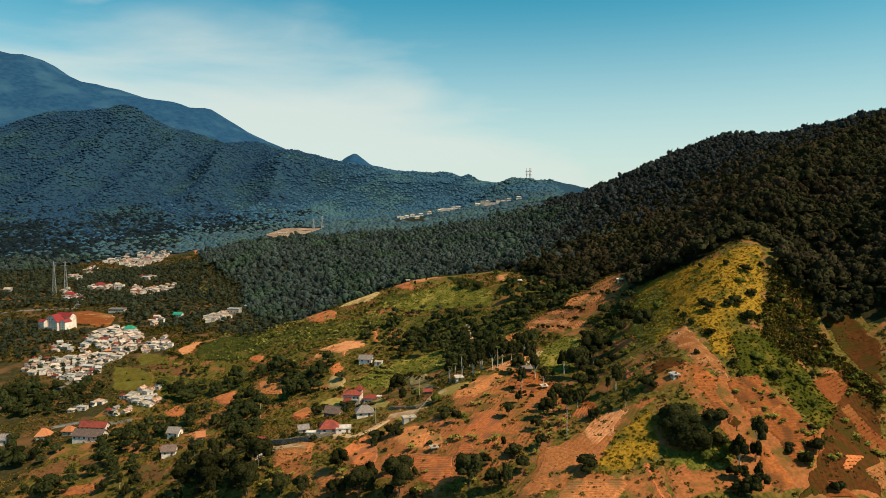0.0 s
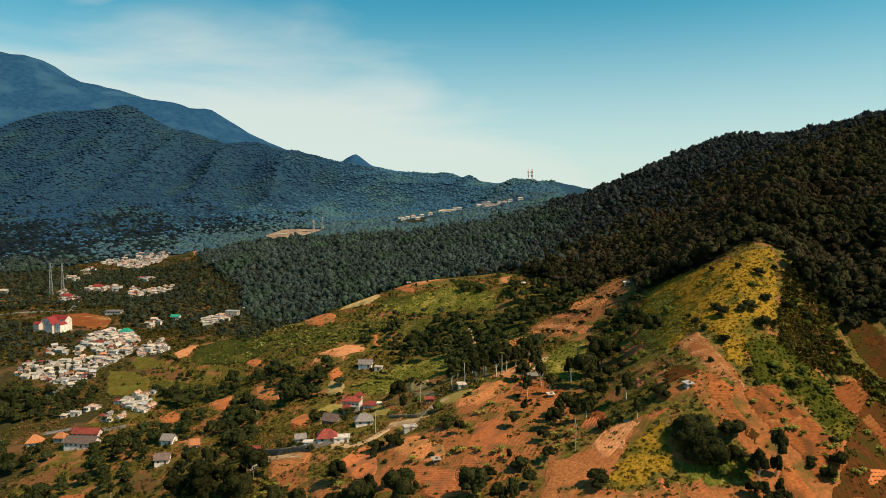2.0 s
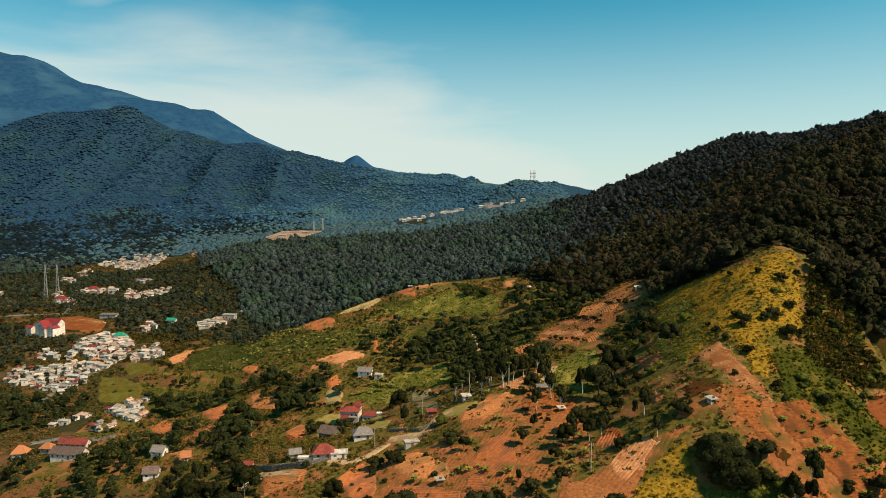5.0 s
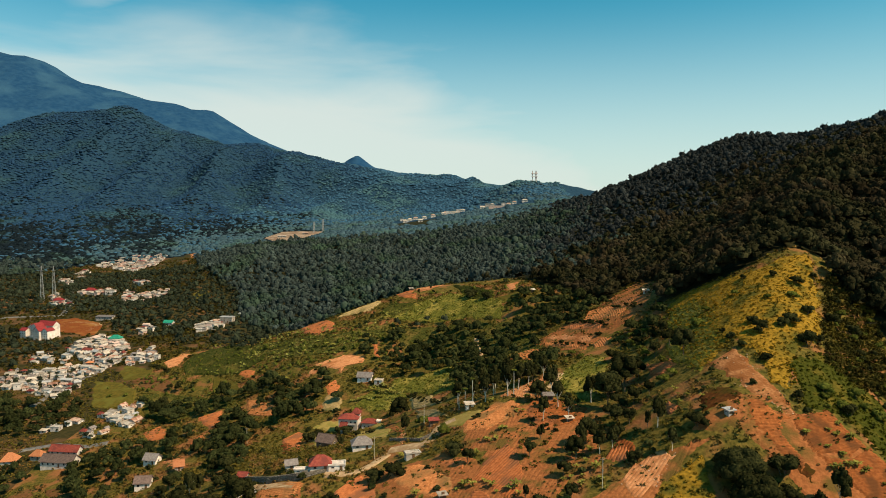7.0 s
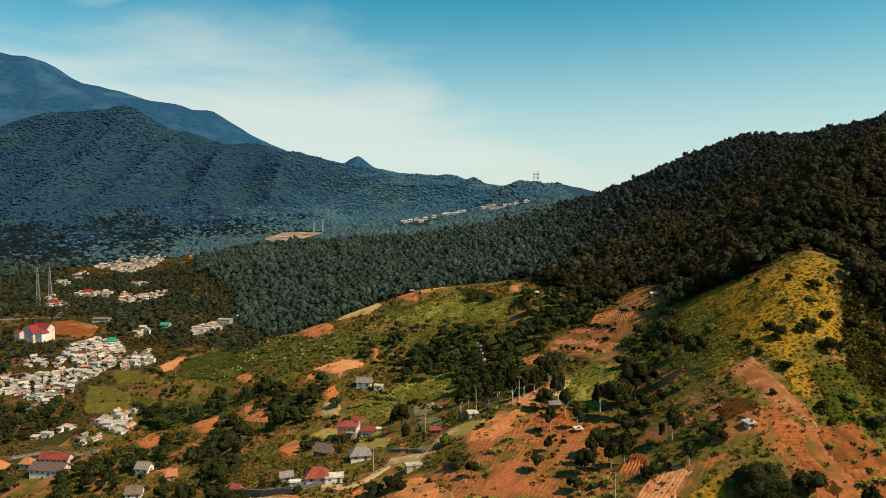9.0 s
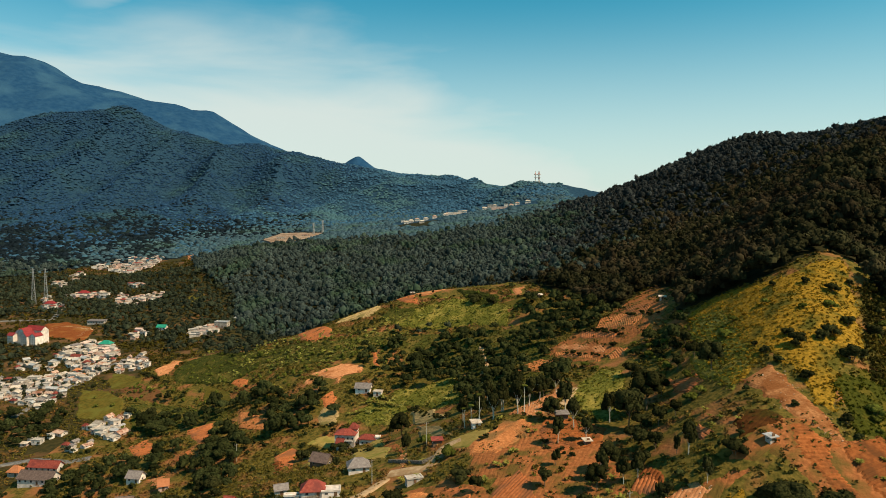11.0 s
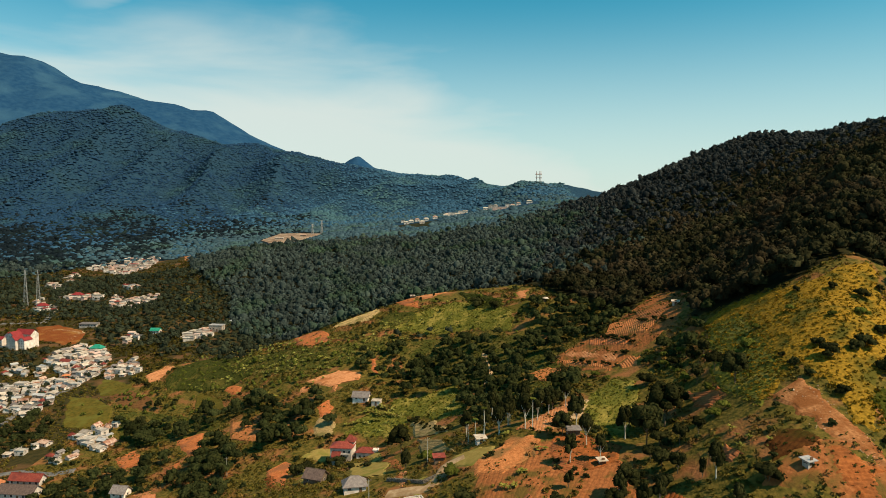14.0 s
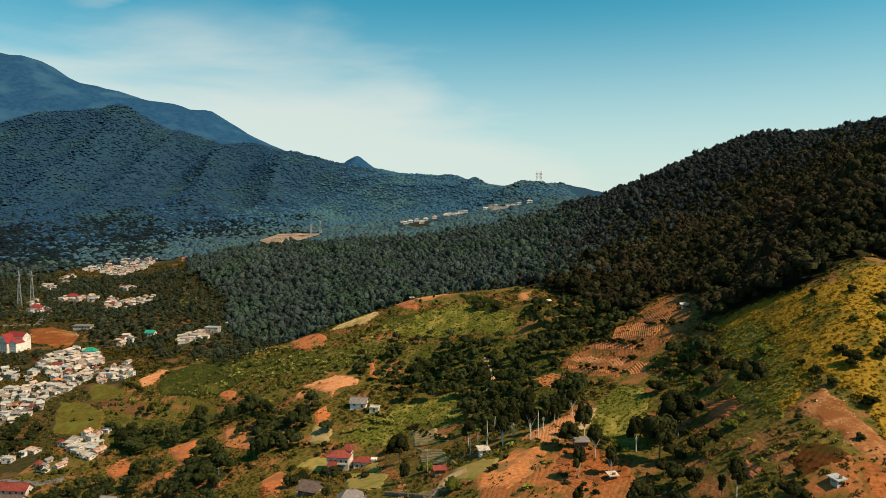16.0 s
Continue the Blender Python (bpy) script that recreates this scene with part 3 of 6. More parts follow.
PLOTS_L = [
    ("red", [(140, 257), (159, 272), (160, 264), (150, 253), (141, 244)]),
    ("red", [(145, 246), (154, 254), (156, 236), (147, 222), (142, 223)]),
    ("soil", [(128, 215), (141, 221), (129, 209), (123, 208)]),
    ("furrow", [(132, 211), (147, 222), (136, 204), (134, 207)]),
    ("soil", [(70, 205), (78, 210), (79, 203), (71, 201)]),
    ("red", [(115, 203), (123, 205), (126, 199), (111, 195)]),
    ("meadow", [(-263, 537), (-237, 528), (-217, 508), (-210, 486), (-226, 486), (-242, 489)]),
]
PLOTS_M = [
    ("soil", [(-225, 487), (-216, 492), (-207, 486), (-211, 481)]),
    ("soil", [(-181, 431), (-173, 444), (-163, 428), (-160, 414), (-172, 418)]),
    ("soil", [(-154, 443), (-136, 446), (-128, 419), (-136, 415)]),
    ("soil", [(-144, 404), (-135, 411), (-131, 394), (-139, 394)]),
    ("light", [(-222, 563), (-215, 586), (-205, 580), (-203, 545), (-211, 542)]),
    ("dull", [(-232, 527), (-224, 540), (-198, 520), (-183, 501), (-195, 500), (-216, 510)]),
    ("dull", [(-237, 366), (-226, 373), (-213, 380), (-207, 373), (-206, 361), (-221, 360)]),
    ("dull", [(-208, 375), (-193, 377), (-181, 361), (-194, 362)]),
]
PLOTS_N = [
    ("soil", [(-201, 343), (-177, 340), (-170, 329), (-191, 333)]),
    ("dull", [(-158, 339), (-157, 354), (-135, 328), (-131, 314), (-144, 318)]),
    ("light", [(-148, 381), (-137, 382), (-131, 364), (-142, 369)]),
    ("red", [(-425, 767), (-404, 776), (-363, 745), (-352, 729), (-341, 693), (-350, 682), (-371, 700), (-383, 700)]),
    ("dull", [(-571, 876), (-570, 907), (-528, 869), (-532, 847), (-541, 829)]),
    ("meadow", [(-315, 873), (-305, 895), (-289, 869), (-296, 836)]),
    ("meadow", [(-249, 546), (-254, 572), (-221, 545), (-219, 529), (-238, 531)]),
]
PLOTS_O = [
    ("gravel", [(-348, 1335), (-343, 1459), (-251, 1404), (-231, 1302), (-259, 1229), (-287, 1178)]),
    ("light", [(-458, 1243), (-438, 1244), (-415, 1184), (-432, 1186)]),
    ("earth", [(79, 236), (92, 242), (104, 240), (115, 242), (122, 220), (148, 253), (151, 268), (163, 275), (164, 250), (133, 201), (65, 192), (68, 206), (84, 212), (92, 212), (90, 221), (83, 234)]),
    ("earth", [(-41, 266), (-32, 284), (-10, 280), (4, 270), (10, 263), (20, 279), (29, 302), (44, 298), (50, 274), (46, 243), (36, 240), (28, 227), (18, 221), (3, 223), (-17, 235), (-34, 246)]),
]
PLOTS_P = [
    ("earth", [(69, 239), (87, 249), (95, 248), (104, 244), (92, 242), (76, 235)]),
    ("earth", [(-74, 287), (-53, 279), (-48, 250), (-63, 262)]),
    ("earth", [(19, 205), (29, 216), (32, 227), (41, 227), (53, 235), (65, 237), (73, 237), (77, 235), (65, 229), (56, 222), (47, 209), (58, 204), (70, 209), (66, 192)]),
    ("earth", [(-42, 387), (-30, 377), (-18, 318), (-23, 320), (-40, 379)]),
    ("earth", [(1, 272), (8, 297), (20, 307), (30, 300), (27, 277), (15, 263)]),
    ("verdant", [(70, 216), (75, 214), (85, 216), (92, 211), (88, 206), (79, 204), (71, 207)]),
]
PLOTS_Q = [
    ("verdant", [(-50, 530), (-38, 545), (-22, 543), (3, 550), (29, 524), (39, 500), (33, 475), (7, 501), (-28, 517)]),
    ("lush", [(-142, 559), (-109, 535), (-80, 518), (-62, 519), (-41, 521), (-40, 500), (-55, 490), (-75, 488), (-101, 496), (-131, 516)]),
    ("lawn", [(-48, 369), (-38, 360), (-26, 340), (-26, 318), (-33, 320), (-42, 332)]),
]
PLOTS_R = [
    ("verdant", [(-33, 425), (-16, 422), (2, 426), (5, 376), (-8, 383), (-22, 402), (-33, 413)]),
    ("verdant", [(-55, 400), (-43, 418), (-24, 408), (-22, 385), (-34, 389), (-49, 401)]),
    ("lush", [(-214, 504), (-190, 499), (-154, 479), (-135, 467), (-122, 435), (-146, 453), (-170, 446), (-193, 463)]),
    ("lush", [(-40, 513), (7, 497), (41, 465), (52, 429), (50, 370), (45, 345), (27, 345), (6, 423), (-9, 438), (-24, 454)]),
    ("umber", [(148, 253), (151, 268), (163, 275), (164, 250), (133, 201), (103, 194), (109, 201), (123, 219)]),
]
PLOTS_S = [
    ("earth", [(46, 394), (51, 418), (63, 425), (76, 422), (97, 453), (124, 479), (121, 423), (97, 381), (86, 373), (76, 371), (69, 367), (62, 362)]),
]
PLOTS_T = [
    ("verdant", [(99, 355), (113, 346), (100, 286), (84, 270), (83, 301)]),
    ("lawn", [(-72, 384), (-67, 391), (-56, 393), (-54, 380)]),
    ("lawn", [(-69, 375), (-64, 373), (-56, 334), (-65, 344)]),
    ("lawn", [(-42, 378), (-33, 379), (-27, 348), (-37, 356)]),
    ("red", [(-84, 368), (-76, 365), (-70, 345), (-77, 344)]),
    ("meadow", [(-84, 369), (-80, 384), (-74, 382), (-75, 364)]),
    ("furrow", [(13, 304), (19, 309), (28, 302), (25, 290), (22, 287)]),
    ("soil", [(28, 299), (34, 294), (41, 283), (38, 276), (32, 270), (26, 284)]),
    ("red", [(48, 248), (55, 257), (57, 246), (54, 240)]),
]
PLOTS = PLOTS_T + PLOTS_A + PLOTS_B + PLOTS_C + PLOTS_D + PLOTS_E + PLOTS_F + PLOTS_G + PLOTS_H + PLOTS_I + PLOTS_J + PLOTS_K + PLOTS_L + PLOTS_M + PLOTS_N + PLOTS_O + PLOTS_P + PLOTS_Q + PLOTS_R + PLOTS_S

SOILS = {
    "soil": (surface("red soil", (0.3190, 0.0946, 0.0304), (0.4730, 0.1518, 0.0527), 1.2, bump=0.2, bump_size=0.5, third=(0.2365, 0.0902, 0.0405), spot_size=7, spot=0.56, own=0.2), 0.20, 1.3, "bare plot of orange-red tilled soil"),
    "furrow": (surface("furrowed soil", (0.3024, 0.1037, 0.0338), (0.4968, 0.1890, 0.0675), 1.0, bump=0.25, bump_size=0.5, third=(0.1836, 0.0972, 0.0365), spot_size=8, spot=0.57, own=0.2), 0.30, 1.15, "ploughed field of brown soil in raised rows"),
    "light": (surface("dry soil", (0.3780, 0.1458, 0.0562), (0.5292, 0.2322, 0.1038), 1.1, bump=0.2, bump_size=0.5, third=(0.3132, 0.1134, 0.0413), spot_size=6, spot=0.55, own=0.15), 0.12, 1.3, "cleared plot of dry pale orange earth"),
    "pink": (surface("stony soil", (0.2376, 0.0929, 0.0333), (0.3872, 0.1677, 0.0684), 0.8, bump=0.3, bump_size=0.7, third=(0.2112, 0.0740, 0.0234), spot_size=5, spot=0.53), 0.06, 1.2, "bare stony ground of pale pinkish earth"),
    "pale": (surface("dry crop", (0.29, 0.19, 0.08), (0.41, 0.28, 0.125), 1.2, bump=0.15, bump_size=0.6, third=(0.18, 0.14, 0.05), spot_size=6, spot=0.56, own=0.12), 0.35, 1.4, "field of dry straw-coloured crop rows"),
    "lawn": (surface("dry lawn", (0.2465, 0.1716, 0.0455), (0.3060, 0.2184, 0.0630), 2.2, bump=0.1, bump_size=0.6, third=(0.1700, 0.1560, 0.0315), spot_size=7, spot=0.58), 0.04, 1.6, "mown lawn of yellow-green grass"),
    "crop": (surface("green crop", (0.0228, 0.0288, 0.0054), (0.0456, 0.0480, 0.0090), 1.3, bump=0.3, bump_size=0.8, third=(0.0912, 0.0744, 0.0165), spot_size=12, spot=0.61, own=0.1), 0.5, 1.6, "field of dark green leafy crop in rows"),
    "meadow": (surface("yellowing meadow", (0.0667, 0.0576, 0.0093), (0.1265, 0.0883, 0.0145), 2.0, bump=0.2, bump_size=0.8, third=(0.1150, 0.1008, 0.0187), spot_size=9, spot=0.56, own=0.12), 0.06, 1.7, "small meadow of yellow-green grass"),
    "yellow": (surface("yellow grass", (0.1584, 0.0921, 0.0097), (0.3168, 0.1715, 0.0182), 1.1, bump=0.5, bump_size=1.0, third=(0.0826, 0.0686, 0.0111), spot_size=9, spot=0.56), 0.02, 1.8, "hill slope of golden yellow dry grass"),
    "gravel": (surface("pale bare ground", (0.2100, 0.1450, 0.1000), (0.3200, 0.2300, 0.1650), 5.0, bump=0.5, bump_size=3.0, third=(0.1700, 0.1050, 0.0700), spot_size=22, spot=0.54), 0.3, 3.0, "terraced clearing of pale bare ground"),
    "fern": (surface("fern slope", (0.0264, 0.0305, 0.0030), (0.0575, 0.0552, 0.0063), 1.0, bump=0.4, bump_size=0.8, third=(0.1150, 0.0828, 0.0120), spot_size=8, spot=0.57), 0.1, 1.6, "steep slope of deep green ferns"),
    "redrow": (surface("red furrowed soil", (0.2142, 0.0620, 0.0175), (0.3468, 0.1100, 0.0319), 1.0, bump=0.2, bump_size=0.5, third=(0.1428, 0.0520, 0.0181), spot_size=6, spot=0.56, own=0.15), 0.24, 1.05, "ploughed field of deep red soil in rows"),
    "verdant": (surface("green slope", (0.0702, 0.0756, 0.0114), (0.1485, 0.1296, 0.0218), 1.2, bump=0.35, bump_size=0.9, third=(0.2700, 0.2025, 0.0437), spot_size=9, spot=0.58), 0.1, 1.8, "steep slope of fresh green creepers"),
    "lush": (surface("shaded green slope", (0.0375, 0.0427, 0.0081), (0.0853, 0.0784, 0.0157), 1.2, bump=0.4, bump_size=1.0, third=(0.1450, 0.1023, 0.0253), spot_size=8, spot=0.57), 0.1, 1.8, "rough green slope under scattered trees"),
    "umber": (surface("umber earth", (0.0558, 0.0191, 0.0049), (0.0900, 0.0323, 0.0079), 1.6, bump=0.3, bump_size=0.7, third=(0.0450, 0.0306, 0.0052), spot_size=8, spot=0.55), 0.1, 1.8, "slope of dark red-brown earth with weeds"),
    "dull": (surface("fallow soil", (0.105, 0.045, 0.018), (0.155, 0.070, 0.026), 1.8, bump=0.15, bump_size=0.6, third=(0.10, 0.075, 0.022), spot_size=11, spot=0.60, own=0.1), 0.16, 1.5, "fallow brown plot with thin weeds"),
    "earth": (surface("worn earth", (0.2255, 0.0770, 0.0254), (0.3410, 0.1188, 0.0403), 1.2, bump=0.3, bump_size=0.7, third=(0.1210, 0.0726, 0.0189), spot_size=7, spot=0.56), 0.08, 1.8, "slope of worn orange earth with weeds"),
    "red": (surface("deep red soil", (0.1445, 0.0402, 0.0115), (0.2040, 0.0623, 0.0187), 1.3, bump=0.2, bump_size=0.6, third=(0.2380, 0.0984, 0.0289), spot_size=14, spot=0.60), 0.24, 1.5, "freshly dug plot of deep red earth"),
}


def field(kind, outline):
    """A plot: rows that run along its first side, each a low ridge with its ends bedded in the ground."""
    mat, ridge, gap, label = SOILS[kind]
    pts = np.array(outline, float)
    along = pts[1] - pts[0]
    along /= np.linalg.norm(along)
    across = np.array([-along[1], along[0]])
    g = np.random.default_rng(int(abs(pts.sum()) * 7) % 99991)
    # a worn, uneven border
    edge = []
    for p, q in zip(pts, np.roll(pts, -1, axis=0)):
        n = max(1, int(np.hypot(*(q - p)) / 3.5))
        edge += [p + (q - p) * k / n + g.normal(0, 0.25 if kind in ("furrow", "redrow", "crop") else 0.9 if kind in ("pink", "light", "yellow", "fern", "verdant") else 0.5, 2) * (k > 0) for k in range(n)]
    pts = np.array(edge)
    u, v = pts @ along, pts @ across
    bed = {"earth": 0.16, "dull": 0.16, "lush": 0.2, "umber": 0.28, "fern": 0.42, "redrow": 0.36, "pink": 0.30, "light": 0.32}.get(kind, 0.32)
    span = np.hypot(np.ptp(u), np.ptp(v))
    gap = max(gap * 0.85, span / 190)
    heads, strips, total = [], [], 0
    rows = np.arange(v.min() + gap * 0.5, v.max(), gap)
    def cut(row):
        """Where a row meets the outline."""
        cuts = []
        for k in range(len(pts)):
            a, b = k, (k + 1) % len(pts)
            if (v[a] > row) != (v[b] > row):
                cuts.append(u[a] + (row - v[a]) / (v[b] - v[a]) * (u[b] - u[a]))
        return sorted(cuts)

    for row in rows:
        cuts = cut(row)
        sides = [cut(row + side * gap * 1.02) for side in (-0.5, -0.16, 0.16, 0.5)]
        for c in range(0, len(cuts) - 1, 2):
            a, b = cuts[c], cuts[c + 1]
            if b - a < 1.5:
                continue
            n = max(3, int((b - a) / 2.6) + 1)
            ends = [(q[c], q[c + 1]) if len(q) == len(cuts) else (a, b) for q in sides]
            jog = g.normal(0, 0.2, 2)
            wob = np.cumsum(g.normal(0, 0.05, n)) if ridge > 0.3 else np.zeros(n)
            tops = ridge * g.uniform(0.6, 1.2, n)
            for (a, b), (side, lift) in zip(ends, ((-0.5, 0.0), (-0.16, 1.0), (0.16, 1.0), (0.5, 0.0))):
                s = np.linspace(a + jog[0], b + jog[1], n)
                p = s[:, None] * along + (row + side * gap * 1.02 + wob)[:, None] * across
                heads.append(np.column_stack([p, bed + tops * lift]))
            heads[-4][[0, -1], 2] = heads[-3][[0, -1], 2] = heads[-2][[0, -1], 2] = heads[-1][[0, -1], 2] = -0.5
            for strip in range(3):
                i = total + strip * n + np.arange(n - 1)
                strips.append(np.stack([i, i + 1, i + n + 1, i + n], 1))
            total += 4 * n
    if not heads:
        return None
    verts = np.concatenate(heads)
    verts[:, 2] += height(verts[:, 0], verts[:, 1])
    ob = new("field", mesh_from("field", verts, np.concatenate(strips), [mat], smooth=False))
    return tagged(ob, label, "field", "fields on the slopes")


for kind, outline in PLOTS:
    field(kind, outline)


def track(name, points, width, mat, label, lift=0.42):
    """A road or path laid over the ground."""
    pts = np.array(points, float)
    d = np.concatenate([[0], np.cumsum(np.hypot(*np.diff(pts, axis=0).T))])
    s = np.arange(0, d[-1], 2.5)
    x, y = np.interp(s, d, pts[:, 0]), np.interp(s, d, pts[:, 1])
    for _ in range(3):
        x[1:-1], y[1:-1] = (x[:-2] + 2 * x[1:-1] + x[2:]) / 4, (y[:-2] + 2 * y[1:-1] + y[2:]) / 4
    tx, ty = np.gradient(x), np.gradient(y)
    n = np.hypot(tx, ty) + 1e-9
    nx_, ny_ = -ty / n, tx / n
    mid = height(x, y)
    rows = []
    for k, dz in ((-0.62, -0.5), (-0.5, lift - 0.05), (-0.2, lift), (0.2, lift), (0.5, lift - 0.05), (0.62, -0.5)):
        px, py = x + nx_ * width * k, y + ny_ * width * k
        rows.append(np.column_stack([px, py, np.maximum(height(px, py), mid * 0.7 + height(px, py) * 0.3) + dz]))
    m = len(s)
    i = np.arange(m - 1)
    quad = np.concatenate([np.stack([i + k * m, i + 1 + k * m, i + 1 + (k + 1) * m, i + (k + 1) * m], 1) for k in range(5)])
    return tagged(new(name, mesh_from(name, np.concatenate(rows), quad, [mat])), label, name, kind="structure")

# ---- trees, bushes and banana plants of the farmland ----
BARK = surface("bark", (0.12, 0.085, 0.055), (0.20, 0.15, 0.10), 0.6, bump=0.05)
PALE_BARK = surface("pale bark", (0.42, 0.38, 0.31), (0.58, 0.54, 0.46), 0.8, bump=0.04)
TREE_LEAVES = surface("tree leaves", (0.0099, 0.0115, 0.0043), (0.0343, 0.0331, 0.0112), 0.7, rough=0.7, bump=0.3, bump_size=0.6, own=0.35)
BUSH_LEAVES = surface("bush leaves", (0.0390, 0.0481, 0.0081), (0.0962, 0.0962, 0.0180), 0.8, rough=0.7, bump=0.25, bump_size=0.6, own=0.35)
BANANA_LEAF = surface("banana leaves", (0.1150, 0.1196, 0.0195), (0.2415, 0.2024, 0.0455), 0.7, rough=0.45, bump=0, own=0.3)
BELTS_A = [
    ("wood", 0.42, [(-40, 513), (-28, 517), (7, 502), (38, 471), (53, 434), (51, 367), (39, 321), (27, 336), (20, 394), (5, 376), (-12, 406), (-25, 458), (-37, 471)]),
    ("wood", 0.9, [(49, 505), (86, 480), (92, 433), (72, 421), (54, 440), (45, 465)]),
    ("wood", 0.7, [(-60, 501), (-54, 504), (-48, 465), (-35, 499), (-31, 439), (-44, 438), (-58, 480)]),
    ("wood", 0.75, [(-119, 467), (-77, 448), (-60, 413), (-75, 400), (-95, 399), (-113, 426)]),
    ("wood", 0.9, [(-133, 433), (-102, 400), (-94, 344), (-95, 315), (-122, 373)]),
]
BELTS_B = [
    ("wood", 1.0, [(-116, 283), (-128, 319), (-124, 339), (-90, 311), (-71, 266), (-51, 255), (-45, 239)]),
    ("wood", 1.0, [(-47, 246), (-30, 244), (-17, 240), (-5, 225), (9, 222), (22, 219), (22, 203), (-46, 240)]),
    ("wood", 0.9, [(-201, 401), (-171, 411), (-153, 384), (-145, 342), (-167, 370), (-190, 386)]),
    ("wood", 0.9, [(-326, 496), (-286, 513), (-244, 489), (-235, 463), (-257, 446), (-295, 448)]),
    ("wood", 0.8, [(-277, 420), (-245, 401), (-232, 408), (-195, 389), (-210, 379), (-234, 371), (-248, 374)]),
    ("wood", 0.85, [(-478, 732), (-384, 662), (-339, 650), (-309, 582), (-336, 570), (-370, 565)]),
]
BELTS_C = [
    ("wood", 1.0, [(-693, 1065), (-593, 1124), (-408, 1082), (-260, 882), (-196, 682), (-249, 657), (-335, 705), (-376, 792), (-453, 805), (-521, 798)]),
    ("wood", 0.15, [(56, 325), (77, 336), (75, 302), (68, 268), (64, 250), (59, 254), (54, 270), (54, 297)]),
    ("wood", 0.15, [(84, 364), (96, 354), (93, 314), (86, 282), (80, 311), (82, 342)]),
    ("wood", 0.2, [(78, 304), (86, 275), (79, 258), (71, 266)]),
    ("wood", 0.7, [(-168, 412), (-132, 431), (-101, 394), (-100, 356), (-118, 383), (-143, 382)]),
    ("wood", 0.7, [(-209, 492), (-187, 480), (-144, 471), (-121, 473), (-114, 452), (-133, 449), (-169, 441)]),
]
BELTS_D = [
    ("wood", 0.25, [(103, 358), (110, 370), (101, 367), (91, 369), (84, 380), (82, 362), (89, 349)]),
    ("wood", 0.5, [(-221, 360), (-206, 360), (-166, 347), (-117, 286), (-161, 314), (-193, 333), (-223, 344)]),
    ("wood", 0.6, [(-199, 390), (-171, 372), (-148, 326), (-168, 339), (-191, 368)]),
    ("wood", 0.9, [(93, 212), (101, 216), (97, 203), (95, 195), (84, 192), (89, 208)]),
    ("wood", 0.6, [(118, 213), (123, 211), (114, 205), (112, 208)]),
    ("wood", 0.9, [(28, 211), (32, 225), (30, 243), (37, 250), (49, 268), (47, 248), (41, 237), (33, 224)]),
]
BELTS_E = [
    ("wood", 0.7, [(-209, 707), (-192, 732), (-205, 639), (-231, 607), (-244, 642), (-213, 665)]),
    ("bush", 0.8, [(151, 315), (162, 316), (169, 305), (165, 294), (166, 281), (169, 273), (169, 258), (166, 252), (160, 258), (161, 275), (149, 267), (136, 263), (128, 270), (135, 285)]),
    ("bush", 0.4, [(118, 269), (126, 266), (135, 245), (122, 220), (117, 225), (105, 243)]),
    ("bush", 0.5, [(-149, 548), (-114, 537), (-63, 521), (-36, 511), (-39, 448), (-75, 488), (-85, 453), (-117, 460)]),
    ("bush", 0.35, [(-40, 566), (43, 543), (45, 465), (-41, 517)]),
]
BELTS_F = [
    ("bush", 0.5, [(-227, 538), (-154, 505), (-127, 439), (-177, 464), (-209, 494)]),
    ("bush", 0.4, [(-77, 280), (-57, 277), (-30, 247), (-48, 254), (-68, 264)]),
    ("bush", 0.5, [(83, 222), (88, 215), (100, 214), (90, 206), (81, 206), (79, 215)]),
    ("bush", 0.4, [(51, 280), (59, 254), (66, 248), (72, 232), (65, 236), (53, 237), (47, 256)]),
    ("wood", 0.45, [(6, 434), (55, 373), (44, 318), (32, 331), (22, 345), (5, 358), (-3, 402)]),
    ("wood", 0.35, [(-31, 445), (-9, 460), (6, 415), (-1, 374), (-22, 411)]),
]
BELTS_G = [
    ("wood", 0.9, [(-219, 658), (-197, 678), (-168, 698), (-133, 583), (-153, 553), (-195, 599)]),
    ("bush", 0.35, [(75, 325), (79, 372), (91, 369), (106, 367), (105, 349), (85, 286), (73, 276), (72, 310)]),
    ("bush", 0.4, [(50, 386), (63, 364), (75, 325), (63, 335), (51, 348)]),
    ("bush", 0.22, [(-263, 537), (-216, 533), (-185, 522), (-171, 448), (-226, 486)]),
    ("bush", 0.3, [(-200, 543), (-175, 589), (-134, 545), (-133, 521), (-146, 506), (-190, 523)]),
]
BELTS = BELTS_A + BELTS_B + BELTS_C + BELTS_D + BELTS_E + BELTS_F + BELTS_G

